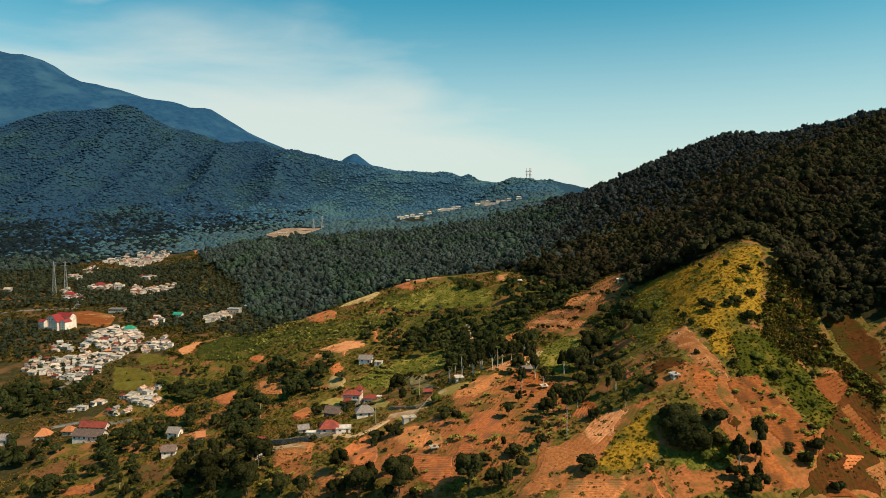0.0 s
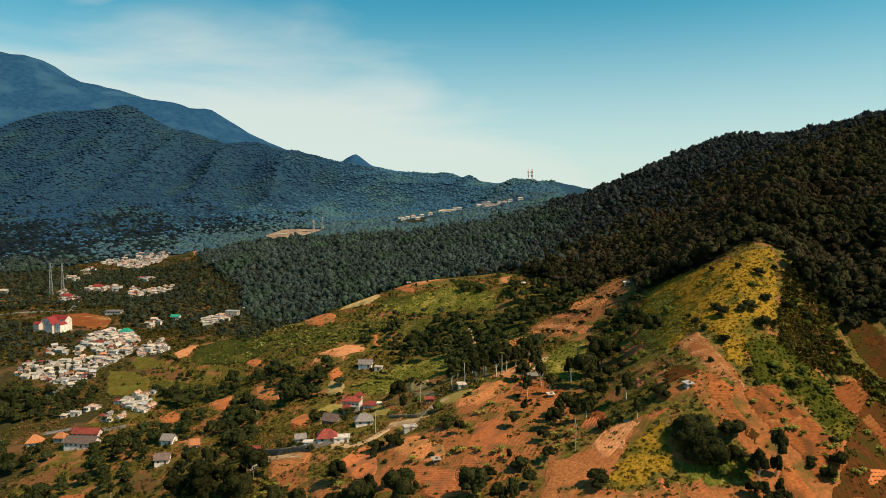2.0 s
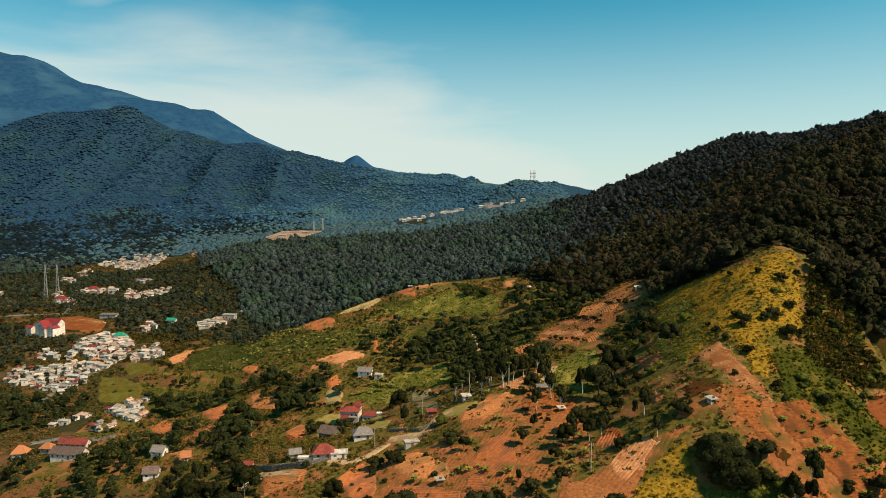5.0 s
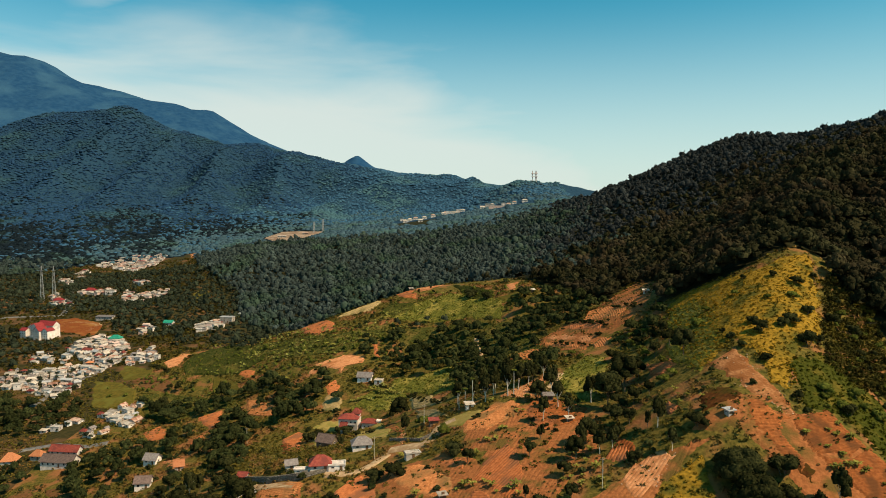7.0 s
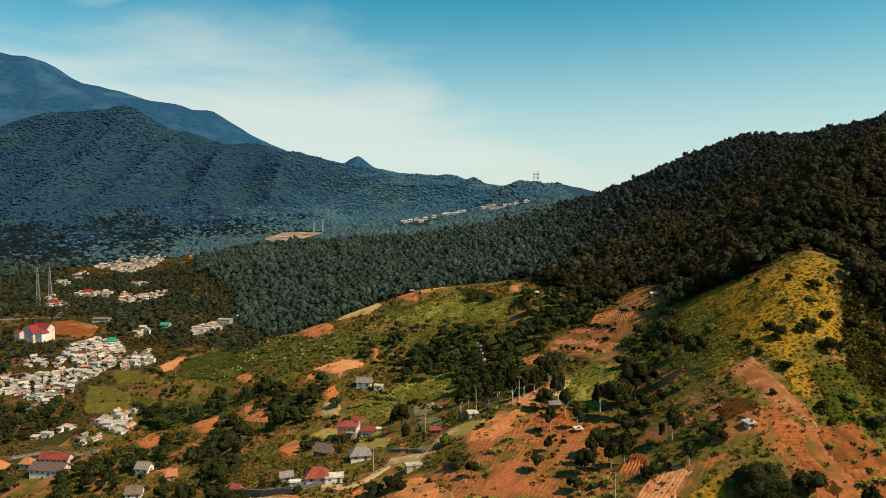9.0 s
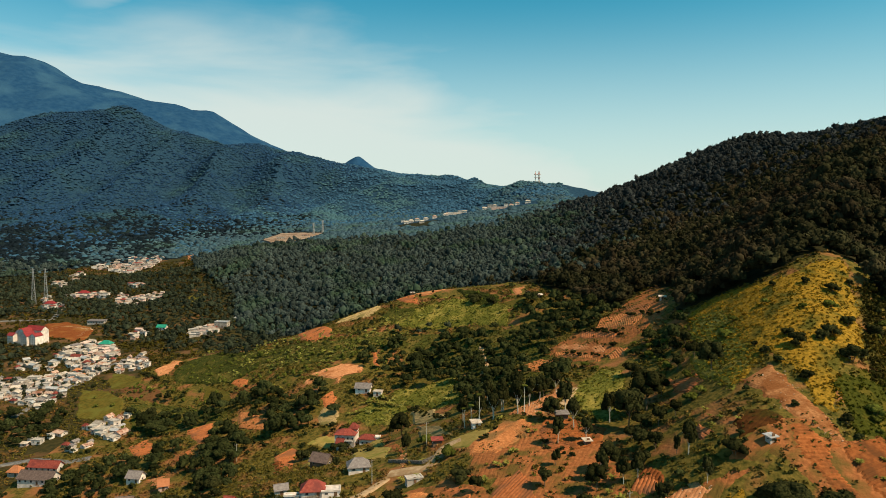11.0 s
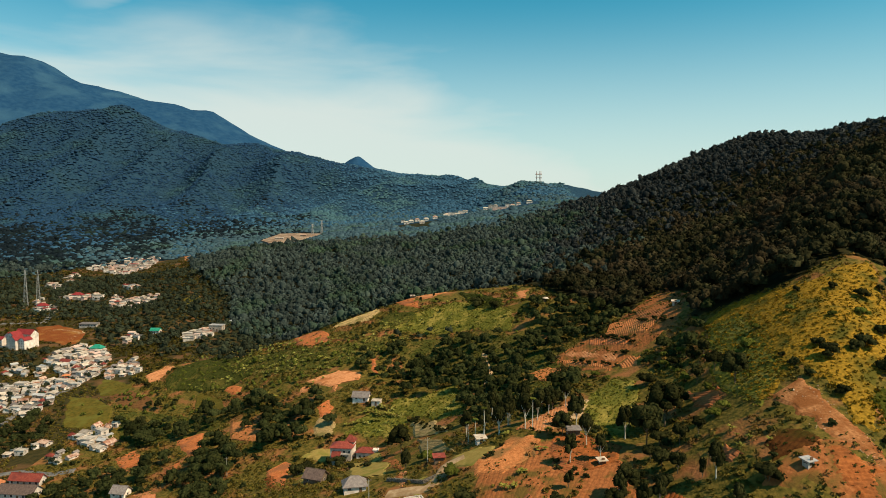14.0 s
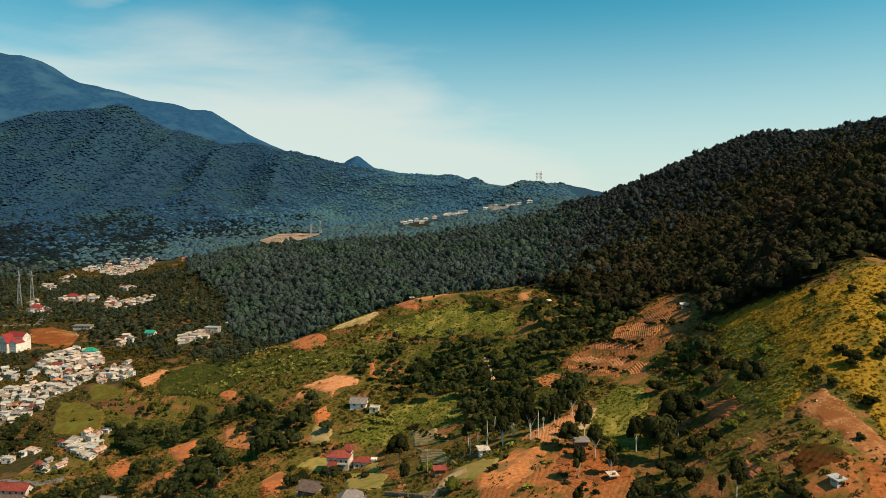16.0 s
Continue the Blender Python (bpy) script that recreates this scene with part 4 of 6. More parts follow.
QUARTERS = [
    (1, [(-334, 630), (-334, 664), (-327, 681), (-298, 661), (-270, 605), (-263, 565), (-279, 562), (-296, 587), (-326, 616)]),
    (1, [(-255, 564), (-261, 587), (-259, 602), (-253, 615), (-231, 579), (-245, 565)]),
    (0.8, [(-337, 583), (-351, 605), (-339, 613), (-318, 580)]),
    (0.9, [(-306, 553), (-300, 569), (-269, 569), (-263, 553), (-279, 546)]),
    (1, [(-325, 524), (-349, 562), (-333, 567), (-289, 558), (-276, 549), (-267, 522), (-274, 508), (-292, 512)]),
    (1, [(-225, 470), (-229, 479), (-222, 485), (-206, 487), (-199, 470), (-192, 448), (-195, 437), (-213, 464)]),
    (1, [(-227, 443), (-219, 451), (-200, 440), (-208, 430), (-212, 428)]),
    (0.8, [(-254, 451), (-242, 464), (-238, 474), (-233, 461), (-241, 450)]),
    (0.9, [(-594, 1186), (-582, 1232), (-545, 1250), (-500, 1257), (-481, 1146), (-494, 1114), (-551, 1167)]),
    (0.6, [(-585, 1108), (-592, 1146), (-563, 1113), (-559, 1067)]),
    (0.6, [(-573, 1032), (-581, 1062), (-559, 1060), (-540, 1015)]),
    (0.7, [(-481, 853), (-532, 950), (-516, 945), (-445, 846)]),
    (0.7, [(-481, 923), (-496, 957), (-451, 953), (-435, 920)]),
    (0.8, [(-396, 865), (-427, 938), (-388, 916), (-363, 920), (-348, 880), (-361, 854)]),
    (0.6, [(-441, 985), (-455, 1025), (-414, 984), (-405, 955)]),
    (0.7, [(-306, 705), (-312, 729), (-296, 723), (-289, 705)]),
    (0.8, [(-231, 661), (-250, 716), (-222, 701), (-212, 674)]),
    (0.5, [(-313, 580), (-327, 607), (-317, 602), (-304, 578)]),
]

HOMES = []

def part(name, me, parent, label=""):
    ob = new(name, me)
    ob.parent = parent
    return tagged(ob, label)


def limb(points, radii, sides=6):
    """A tapered tube through the points."""
    pts, verts, faces = [Vector(p) for p in points], [], []
    for k, p in enumerate(pts):
        way = (pts[min(k + 1, len(pts) - 1)] - pts[max(k - 1, 0)]).normalized()
        a = way.orthogonal().normalized()
        b = way.cross(a)
        verts += [p + (a * math.cos(t) + b * math.sin(t)) * radii[k] for t in (6.2832 * i / sides for i in range(sides))]
    for k in range(len(pts) - 1):
        for i in range(sides):
            j = (i + 1) % sides
            faces.append((k * sides + i, k * sides + j, (k + 1) * sides + j, (k + 1) * sides + i))
    return [tuple(v) for v in verts], faces


def merged(name, pieces, mats, smooth=True):
    verts, faces = [], []
    for v, f in pieces:
        b = len(verts)
        verts += v
        faces += [tuple(i + b for i in q) for q in f]
    me = bpy.data.meshes.new(name)
    me.from_pydata(verts, [], faces)
    for m in mats:
        me.materials.append(m)
    me.polygons.foreach_set("use_smooth", [smooth] * len(faces))
    me.update()
    return me


def make_tree(label, tall, spread, depth, bare, seed, bark, leaves, clumps=12, sprays=520, leaf=0.13, name="tree"):
    """A tree: forking trunk and a crown of leaf clumps. bare: height of the clean trunk."""
    r = np.random.default_rng(seed)
    tree = new(name)
    thick = 0.014 * tall + 0.05
    lean = r.normal(0, 0.03, 2) * tall
    pieces = [limb([(0, 0, -1.2), (0, 0, bare * 0.5), (lean[0] * 0.5, lean[1] * 0.5, bare), (lean[0], lean[1], tall * 0.82)], [thick * 1.3, thick, thick * 0.8, thick * 0.2])]
    for k in range(4):
        a = k * 1.6 + r.uniform(0, 0.8)
        e = spread * r.uniform(0.5, 0.8)
        pieces.append(limb([(lean[0] * 0.5, lean[1] * 0.5, bare * r.uniform(0.85, 1.1)), (math.cos(a) * e * 0.5, math.sin(a) * e * 0.5, bare + (tall - bare) * 0.3), (math.cos(a) * e, math.sin(a) * e, bare + (tall - bare) * 0.55)], [thick * 0.5, thick * 0.35, thick * 0.12], 5))
    part("trunk", merged("trunk", pieces, [bark]), tree)
    v, f = canopy_shape(clumps, 7, 2, seed + 300, sprays, leaf, 1.0, 0.5)
    v = v * np.array([spread, spread, depth / 1.5])
    v[:, 2] += tall - depth * 0.62
    v[:, :2] += lean * 0.7
    part("crown", mesh_from("crown", v, f, [leaves]), tree)
    return tagged(tree, label, "tree", "trees among the fields")


def make_bush(label, size, seed, leaves, sprays=200, clumps=6, leaf=0.17):
    r = np.random.default_rng(seed)
    bush = new("bush")
    stems = [limb([(0, 0, -0.5), (math.cos(a) * size * 0.3, math.sin(a) * size * 0.3, size * 0.5), (math.cos(a) * size * 0.6, math.sin(a) * size * 0.6, size * 0.8)], [0.09, 0.06, 0.02], 4) for a in (0.3, 2.2, 4.4)]
    part("stem", merged("stem", stems, [BARK]), bush)
    v, f = canopy_shape(clumps, 6, 2, seed + 500, sprays, leaf, 0.9, 0.55)
    v = v * np.array([size, size, size * 0.85])
    v[:, 2] += size * 0.5
    part("foliage", mesh_from("foliage", v, f, [leaves]), bush)
    return tagged(bush, label, "bush", "bushes on the slopes")


def make_banana(seed):
    """A banana plant: clumped stems under arching split leaves."""
    r = np.random.default_rng(seed)
    plant_ = new("banana_plant")
    part("stem", merged("stem", [limb([(x0, y0, -0.4), (x0 * 1.3, y0 * 1.3, 1.6)], [0.16, 0.1], 5) for x0, y0 in ((0, 0), (0.5, 0.2), (-0.3, 0.45))], [BANANA_LEAF]), plant_)
    verts, faces = [], []
    for k in range(13):
        a = k * 2.4 + r.uniform(-0.3, 0.3)
        long, wide, rise = r.uniform(1.5, 2.5), r.uniform(0.26, 0.42), r.uniform(0.5, 1.5)
        d, s = np.array([math.cos(a), math.sin(a), 0]), np.array([-math.sin(a), math.cos(a), 0])
        b = len(verts)
        for t, w in ((0.0, 0.15), (0.35, 1.0), (0.7, 0.9), (1.0, 0.12)):
            mid = d * long * t + np.array([0, 0, 1.3 + rise * math.sin(2.3 * t) * 1.1])
            verts += [mid - s * wide * w - np.array([0, 0, 0.12 * w]), mid, mid + s * wide * w - np.array([0, 0, 0.12 * w])]
        for q in range(3):
            for c in range(2):
                i = b + q * 3 + c
                faces.append((i, i + 1, i + 4, i + 3))
    part("leaves", mesh_from("leaves", np.array(verts), np.array(faces), [BANANA_LEAF], smooth=False), plant_)
    return tagged(plant_, "clump of banana plants with arching pale green leaves", "banana plant", "banana plants in the plots")


BROAD = [make_tree("broad dark green tree with a dense spreading crown", 11, 5.0, 8.0, 3.2, s, BARK, TREE_LEAVES) for s in range(4)]
TALL = [make_tree("tall dark tree with a bare pale trunk", 13.5, 3.5, 9.6, 4.4, 10 + s, PALE_BARK, TREE_LEAVES, 10, 420, 0.15) for s in range(3)]
SLIM = [make_tree("slim column-shaped dark green tree", 9, 2.3, 8.0, 1.2, 20 + s, BARK, TREE_LEAVES, 10, 360, 0.17) for s in range(2)]
SCRUB = [make_bush("rounded olive green bush", 2.4, s, BUSH_LEAVES) for s in range(4)]
DARK_SCRUB = [make_bush("low dark green bush", 2.2, 30 + s, TREE_LEAVES) for s in range(3)]
BIG_BUSH = [make_bush("huge rounded clump of dark green trees", 6.2, 77, TREE_LEAVES, 1600, 22, 0.085)]
BANANA = [make_banana(s) for s in range(4)]
USED = set()


def put(ob, x, y, size=1.0, turn=0.0, sink=0.15):
    """Stand the thing, or a copy once it stands, on the ground."""
    m = pose(x, y, ground_at(x, y) - sink, 0, 0, turn) @ Matrix.Scale(size, 4)
    if ob.name in USED:
        return copy_thing(ob, m)
    USED.add(ob.name)
    ob.matrix_basis = m
    return ob

# ---- houses ----
WHITE = surface("white plaster", (0.5700, 0.4788, 0.4118), (0.7980, 0.6840, 0.6032), 1.5, rough=0.85, bump=0.02, third=(0.4560, 0.3876, 0.3248), spot_size=5, spot=0.60, own=0.18)
CREAM = surface("pale sheet roof", (0.34, 0.275, 0.22), (0.52, 0.43, 0.35), 1.2, rough=0.7, bump=0.04, third=(0.32, 0.25, 0.19), spot_size=3, spot=0.55, own=0.35)
CONCRETE = surface("bare concrete", (0.37, 0.315, 0.27), (0.49, 0.425, 0.37), 1.2, rough=0.9, bump=0.03, third=(0.28, 0.25, 0.22), spot_size=3, spot=0.58)
BROWN_WALL = surface("weathered boards", (0.10, 0.07, 0.05), (0.18, 0.125, 0.085), 0.7, rough=0.85, bump=0.03)
PINK_WALL = surface("pink plaster", (0.50, 0.33, 0.27), (0.60, 0.42, 0.35), 1.3, rough=0.85, bump=0.02)
RED_TILE = surface("red roof tiles", (0.1728, 0.0294, 0.0208), (0.2448, 0.0546, 0.0352), 0.8, rough=0.75, bump=0.06, bump_size=0.35, third=(0.1440, 0.0315, 0.0240), spot_size=3, spot=0.57, own=0.25)
ORANGE_TILE = surface("orange roof tiles", (0.42, 0.14, 0.055), (0.52, 0.20, 0.085), 0.8, rough=0.75, bump=0.06, bump_size=0.35, own=0.2)
BROWN_TILE = surface("brown roof tiles", (0.10, 0.065, 0.055), (0.17, 0.115, 0.095), 0.8, rough=0.8, bump=0.06, bump_size=0.35, own=0.2)
RUST = surface("rusty sheet roof", (0.32, 0.19, 0.14), (0.48, 0.33, 0.25), 1.0, rough=0.8, bump=0.05, third=(0.24, 0.10, 0.06), spot_size=3, spot=0.56, own=0.25)
SLATE = surface("grey roof sheets", (0.145, 0.118, 0.108), (0.225, 0.188, 0.172), 0.9, rough=0.7, bump=0.05, bump_size=0.4, own=0.2)
TIN = surface("corrugated tin", (0.44, 0.40, 0.375), (0.60, 0.555, 0.52), 0.8, rough=0.45, bump=0.05, metal=0.4, own=0.2)
GREEN_ROOF = surface("green roof sheets", (0.015, 0.19, 0.12), (0.028, 0.26, 0.17), 1.5, rough=0.6, bump=0.03)
SCARLET = surface("scarlet roof", (0.19, 0.018, 0.018), (0.26, 0.035, 0.032), 1.5, rough=0.6, bump=0.03)
DARK_GLASS = surface("window glass", (0.03, 0.035, 0.04), (0.05, 0.055, 0.06), 2.0, rough=0.15, bump=0)
DOOR_WOOD = surface("door wood", (0.12, 0.065, 0.035), (0.19, 0.105, 0.06), 0.5, rough=0.6, bump=0.01)
STEEL = surface("painted steel", (0.30, 0.30, 0.30), (0.42, 0.41, 0.40), 1.0, rough=0.5, bump=0, metal=0.3)
CUBE = [(0, 1, 2, 3), (7, 6, 5, 4), (0, 4, 5, 1), (1, 5, 6, 2), (2, 6, 7, 3), (3, 7, 4, 0)]


def block(x0, x1, y0, y1, z0, z1):
    return [(x0, y0, z0), (x0, y1, z0), (x1, y1, z0), (x1, y0, z0), (x0, y0, z1), (x0, y1, z1), (x1, y1, z1), (x1, y0, z1)], CUBE


def roof_shape(kind, w, d, rise, over=0.6, thick=0.22):
    """A roof slab over a w by d plan, from its eaves at height 0."""
    a, b = w / 2 + over, d / 2 + over
    drop = rise * over / (d / 2)
    if kind == "flat":
        t = 0.25
        rim = [block(-w / 2 - t, w / 2 + t, -d / 2 - t, d / 2 + t, 0, 0.2)]
        rim += [block(-w / 2 - t, w / 2 + t, s * d / 2 - 0.2, s * d / 2 + 0.2, 0.2, 0.2 + rise) for s in (-1, 1)]
        return rim + [block(s * w / 2 - 0.2, s * w / 2 + 0.2, -d / 2 + 0.2, d / 2 - 0.2, 0.2, 0.2 + rise) for s in (-1, 1)]
    if kind == "shed":
        v = [(-a, -b, 0), (a, -b, 0), (a, b, rise), (-a, b, rise)]
        v += [(p, q, r + thick) for p, q, r in v]
        return [(v, [(3, 2, 1, 0), (4, 5, 6, 7), (0, 1, 5, 4), (1, 2, 6, 5), (2, 3, 7, 6), (3, 0, 4, 7)])]
    inset = 0.0 if kind == "gable" else min(w, d) * 0.48
    low = [(-a, -b, -drop), (a, -b, -drop), (a, b, -drop), (-a, b, -drop), (-a + inset, 0, rise), (a - inset, 0, rise)]
    v = low + [(p, q, r + thick) for p, q, r in low]
    f = [(6, 7, 11, 10), (8, 9, 10, 11), (0, 4, 5, 1), (2, 5, 4, 3), (0, 1, 7, 6), (2, 3, 9, 8)]
    f += [(7, 8, 11), (9, 6, 10), (1, 5, 2), (3, 4, 0), (1, 2, 8, 7), (3, 0, 6, 9)] if inset else [(0, 6, 10, 4), (3, 4, 10, 9), (1, 5, 11, 7), (2, 8, 11, 5)]
    ridge = limb([(-a + inset, 0, rise + thick), (a - inset, 0, rise + thick)], [0.14, 0.14], 5)
    return [(v, f), ridge]


def walls(w, d, h, kind, rise):
    """Solid walls with gable ends, footed below the ground."""
    x, y = w / 2, d / 2
    v, f = block(-x, x, -y, y, -2.5, h)
    out = [(v, f)]
    if kind == "gable":
        out += [([(s * x, -y, h), (s * x, y, h), (s * x, 0, h + rise - 0.02), (s * (x - 0.25), -y, h), (s * (x - 0.25), y, h), (s * (x - 0.25), 0, h + rise - 0.02)], [(0, 1, 2), (5, 4, 3), (0, 2, 5, 3), (1, 4, 5, 2)]) for s in (-1, 1)]
    if kind == "shed":
        out.append(([(-x, -y, h), (x, -y, h), (x, y, h), (-x, y, h), (x, y, h + rise * 0.9), (-x, y, h + rise * 0.9)], [(0, 1, 4, 5), (2, 3, 5, 4), (1, 2, 4), (3, 0, 5)]))
    return out


def add_openings(thing, w, d, h, every=2.8, sides=(-1, 1)):
    """Windows in their frames along each wall and floor, and a door in front."""
    floors = max(1, int(h / 2.9))
    step = h / floors
    for level in range(floors):
        z = level * step + step * 0.38
        tall = min(1.3, step * 0.42)
        for s in sides:
            n = max(1, int(w / every))
            for k in range(n):
                x = -w / 2 + (k + 0.5) * w / n
                if level == 0 and s == -1 and k == n // 2:
                    continue
                win = part("window", merged("window", [block(x - 0.62, x + 0.62, s * d / 2 - 0.06, s * d / 2 + 0.06, z, z + tall)], [WHITE], False), thing)
                part("pane", merged("pane", [block(x - 0.5, x + 0.5, s * d / 2 - 0.08, s * d / 2 + 0.08, z + 0.1, z + tall - 0.1)], [DARK_GLASS], False), win)
            m = max(1, int(d / 3.6))
            for k in range(m):
                y = -d / 2 + (k + 0.5) * d / m
                win = part("window", merged("window", [block(s * w / 2 - 0.06, s * w / 2 + 0.06, y - 0.62, y + 0.62, z, z + tall)], [WHITE], False), thing)
                part("pane", merged("pane", [block(s * w / 2 - 0.08, s * w / 2 + 0.08, y - 0.5, y + 0.5, z + 0.1, z + tall - 0.1)], [DARK_GLASS], False), win)
    n = max(1, int(w / every))
    x = -w / 2 + (n // 2 + 0.5) * w / n
    part("door", merged("door", [block(x - 0.5, x + 0.5, -d / 2 - 0.07, -d / 2 + 0.05, 0, 2.1)], [DOOR_WOOD], False), thing)


FIT = 0.68


def house(x, y, yaw, w, d, h, kind, rise, wall_mat, roof_mat, label, openings=True, group="", name="house"):
    w, d, h, rise = w * FIT, d * FIT, h * 0.75, rise * FIT
    thing = new(name)
    zs = [ground_at(x + p * w * 0.4, y + q * d * 0.4) for p in (-1, 0, 1) for q in (-1, 0, 1)]
    thing.matrix_basis = pose(x, y, float(np.mean(zs)) + 0.3, 0, 0, yaw)
    part("wall", merged("wall", walls(w, d, h, kind, rise), [wall_mat], False), thing)
    pieces = [([(p, q, r + h + 0.01) for p, q, r in v], f) for v, f in roof_shape(kind, w, d, rise)]
    part("roof", merged("roof", pieces, [roof_mat], False), thing)
    if openings:
        add_openings(thing, w, d, h)
    HOMES.append((x, y, w))
    return tagged(thing, label, "house" if w > 6.5 else "hut", group)


def villa(x, y):
    """The white villa: a two-storey block with a hipped red roof, a gabled porch, a stair turret and a low wing."""
    thing = new("house")
    HOMES.append((x + 3, y, 20))
    thing.matrix_basis = pose(x, y, ground_at(x, y) + 1.3, 0, 0, -6) @ Matrix.Scale(0.86, 4)
    for name, w, d, h, kind, rise, px, py, mat in (("wall", 11, 8, 6.2, "hip", 1.9, -3, 0, RED_TILE), ("wall", 4.5, 4.5, 8.4, "hip", 2.2, 0.5, 3, RED_TILE), ("wall", 8.5, 6, 3.8, "hip", 1.6, 9.0, 0.5, RED_TILE), ("wall", 3.5, 2.6, 2.8, "gable", 1.6, -5, -5.2, RED_TILE), ("wall", 2.4, 2.4, 4.6, "flat", 0.4, 14.6, -0.6, WHITE)):
        shift = lambda pieces, up=0.0: [([(p + px, q + py, r + up) for p, q, r in v], f) for v, f in pieces]
        part("wall", merged("wall", shift(walls(w, d, h, kind, rise)), [WHITE], False), thing)
        part("roof", merged("roof", shift(roof_shape(kind, w, d, rise), h + 0.01), [mat], False), thing)
    for px, py, z in ((-6.6, -4, 3.5), (-3.9, -4, 3.5), (-1.2, -4, 3.5), (1.4, -4, 3.5), (-1.5, -4, 0.9), (6.6, -2.5, 0.9), (9, -2.5, 0.9), (11.4, -2.5, 0.9), (-2.9, -4, 0.9)):
        win = part("window", merged("window", [block(px - 0.65, px + 0.65, py - 0.08, py + 0.06, z, z + 1.3)], [WHITE], False), thing)
        part("pane", merged("pane", [block(px - 0.52, px + 0.52, py - 0.1, py + 0.08, z + 0.1, z + 1.2)], [DARK_GLASS], False), win)
    part("door", merged("door", [block(-5.5, -4.5, -6.58, -6.4, 0, 2.1)], [DOOR_WOOD], False), thing)
    part("balcony", merged("balcony", [block(-7.6, 1.6, -5.1, -4, 2.7, 2.9), block(-7.6, 1.6, -5.15, -5.0, 2.9, 3.6)], [WHITE], False), thing)
    return tagged(thing, "white two-storey villa with dark red hipped roofs and a turret", "house")


def tarpaulin(x, y):
    g = np.random.default_rng(3)
    u, v = np.meshgrid(np.linspace(-4, 4, 9), np.linspace(-2.5, 2.5, 7))
    z = height(u.ravel() + x, v.ravel() + y) + 0.45 + 0.18 * g.random(u.size)
    c = (np.arange(6)[:, None] * 9 + np.arange(8)[None]).ravel()
    ob = new("tarpaulin", mesh_from("tarpaulin", np.stack([u.ravel() + x, v.ravel() + y, z], 1), np.stack([c, c + 1, c + 10, c + 9], 1), [CREAM]))
    return tagged(ob, "crumpled white tarpaulin spread on the slope", "tarpaulin")


villa(-48.2, 377.0)
house(-36.0, 307.7, 12, 11, 8.5, 3.2, "hip", 3.2, WHITE, SLATE, "white bungalow with a grey hipped roof")
house(-55.4, 339.1, -20, 11, 9, 3.0, "gable", 3.6, BROWN_WALL, BROWN_TILE, "brown timber house with a weathered steep roof")
house(-49.2, 289.7, 8, 11, 9, 3.4, "hip", 3.6, WHITE, RED_TILE, "white house with a dark red hipped roof")
house(-42.9, 289.1, 8, 9, 6, 2.2, "flat", 0.5, WHITE, WHITE, "white terrace annex with a flat roof")
house(-61.7, 295.8, 20, 6, 5, 2.6, "gable", 1.8, WHITE, SLATE, "small white hut with a grey roof")
house(-49.1, 430.9, -8, 12, 8, 3.0, "gable", 3.0, WHITE, SLATE, "white house with a dark grey gabled roof")
house(-40.4, 422.9, -8, 6.5, 5.5, 2.8, "flat", 0.4, WHITE, CREAM, "white annex with a pale flat roof")
house(7.4, 313.4, 15, 4.4, 3.4, 2.2, "shed", 0.8, WHITE, CREAM, "small white hut with a pale metal roof")
house(-14.5, 285.8, 20, 8, 4, 1.9, "flat", 0.4, CONCRETE, CONCRETE, "small bare concrete box building")
house(-7.1, 311.9, 10, 5, 3, 2.2, "shed", 0.8, BROWN_WALL, RED_TILE, "roadside stall with a rusty red roof")
house(-83.7, 307.6, -10, 5, 4, 2.6, "gable", 1.6, WHITE, RED_TILE, "small gatehouse with a red roof")
house(41.9, 278.7, 15, 2.8, 2.2, 1.5, "shed", 0.6, BROWN_WALL, CREAM, "field shelter with a pale sheet roof")
house(-3.3, 245.7, 20, 3, 2.2, 1.4, "shed", 0.5, BROWN_WALL, CREAM, "field shelter with a pale sheet roof")
house(37.4, 301.3, 5, 6, 4, 2.6, "shed", 0.8, BROWN_WALL, SLATE, "open field shed with a grey roof")
house(55.9, 501.3, 5, 6, 4, 1.8, "shed", 0.8, BROWN_WALL, CREAM, "farm shed with a pale metal roof")
house(106.5, 408.8, -15, 4, 3, 1.8, "shed", 0.8, WHITE, CREAM, "small white field hut")
house(-30.0, 581.2, 15, 4, 3, 1.8, "shed", 0.8, BROWN_WALL, CREAM, "small hilltop hut with a pale roof")
house(82.5, 240.1, 25, 3.2, 2.4, 1.3, "shed", 0.6, CONCRETE, TIN, "patched tin shack on bare soil")
house(-211.4, 401.2, -6, 27, 11, 4.2, "gable", 4.2, WHITE, BROWN_TILE, "long hall with a brown tiled roof")
house(-214.4, 412.5, -6, 24, 8, 4.2, "gable", 3.6, WHITE, RED_TILE, "long building with a red tiled roof")
house(-245.1, 411.2, 10, 11, 10, 3.0, "hip", 5.0, WHITE, ORANGE_TILE, "house with a bright orange pyramid roof")
house(-230.0, 412.2, -6, 9, 8, 3.2, "hip", 3.4, CREAM, ORANGE_TILE, "cream house with an orange tiled roof")
house(-153.1, 382.6, -10, 10, 8, 3.4, "gable", 3.4, WHITE, SLATE, "white house with a grey gabled roof")
house(-143.9, 351.6, 10, 10, 9, 4.0, "gable", 3.2, WHITE, BROWN_TILE, "white two-storey house with a dark roof")
house(-131.2, 362.2, 20, 6, 7, 3.4, "gable", 3.0, PINK_WALL, ORANGE_TILE, "pink house gable with an orange roof")
house(-268.8, 410.1, 0, 11, 9, 4.0, "gable", 3.6, WHITE, SLATE, "white house with a dark grey roof")
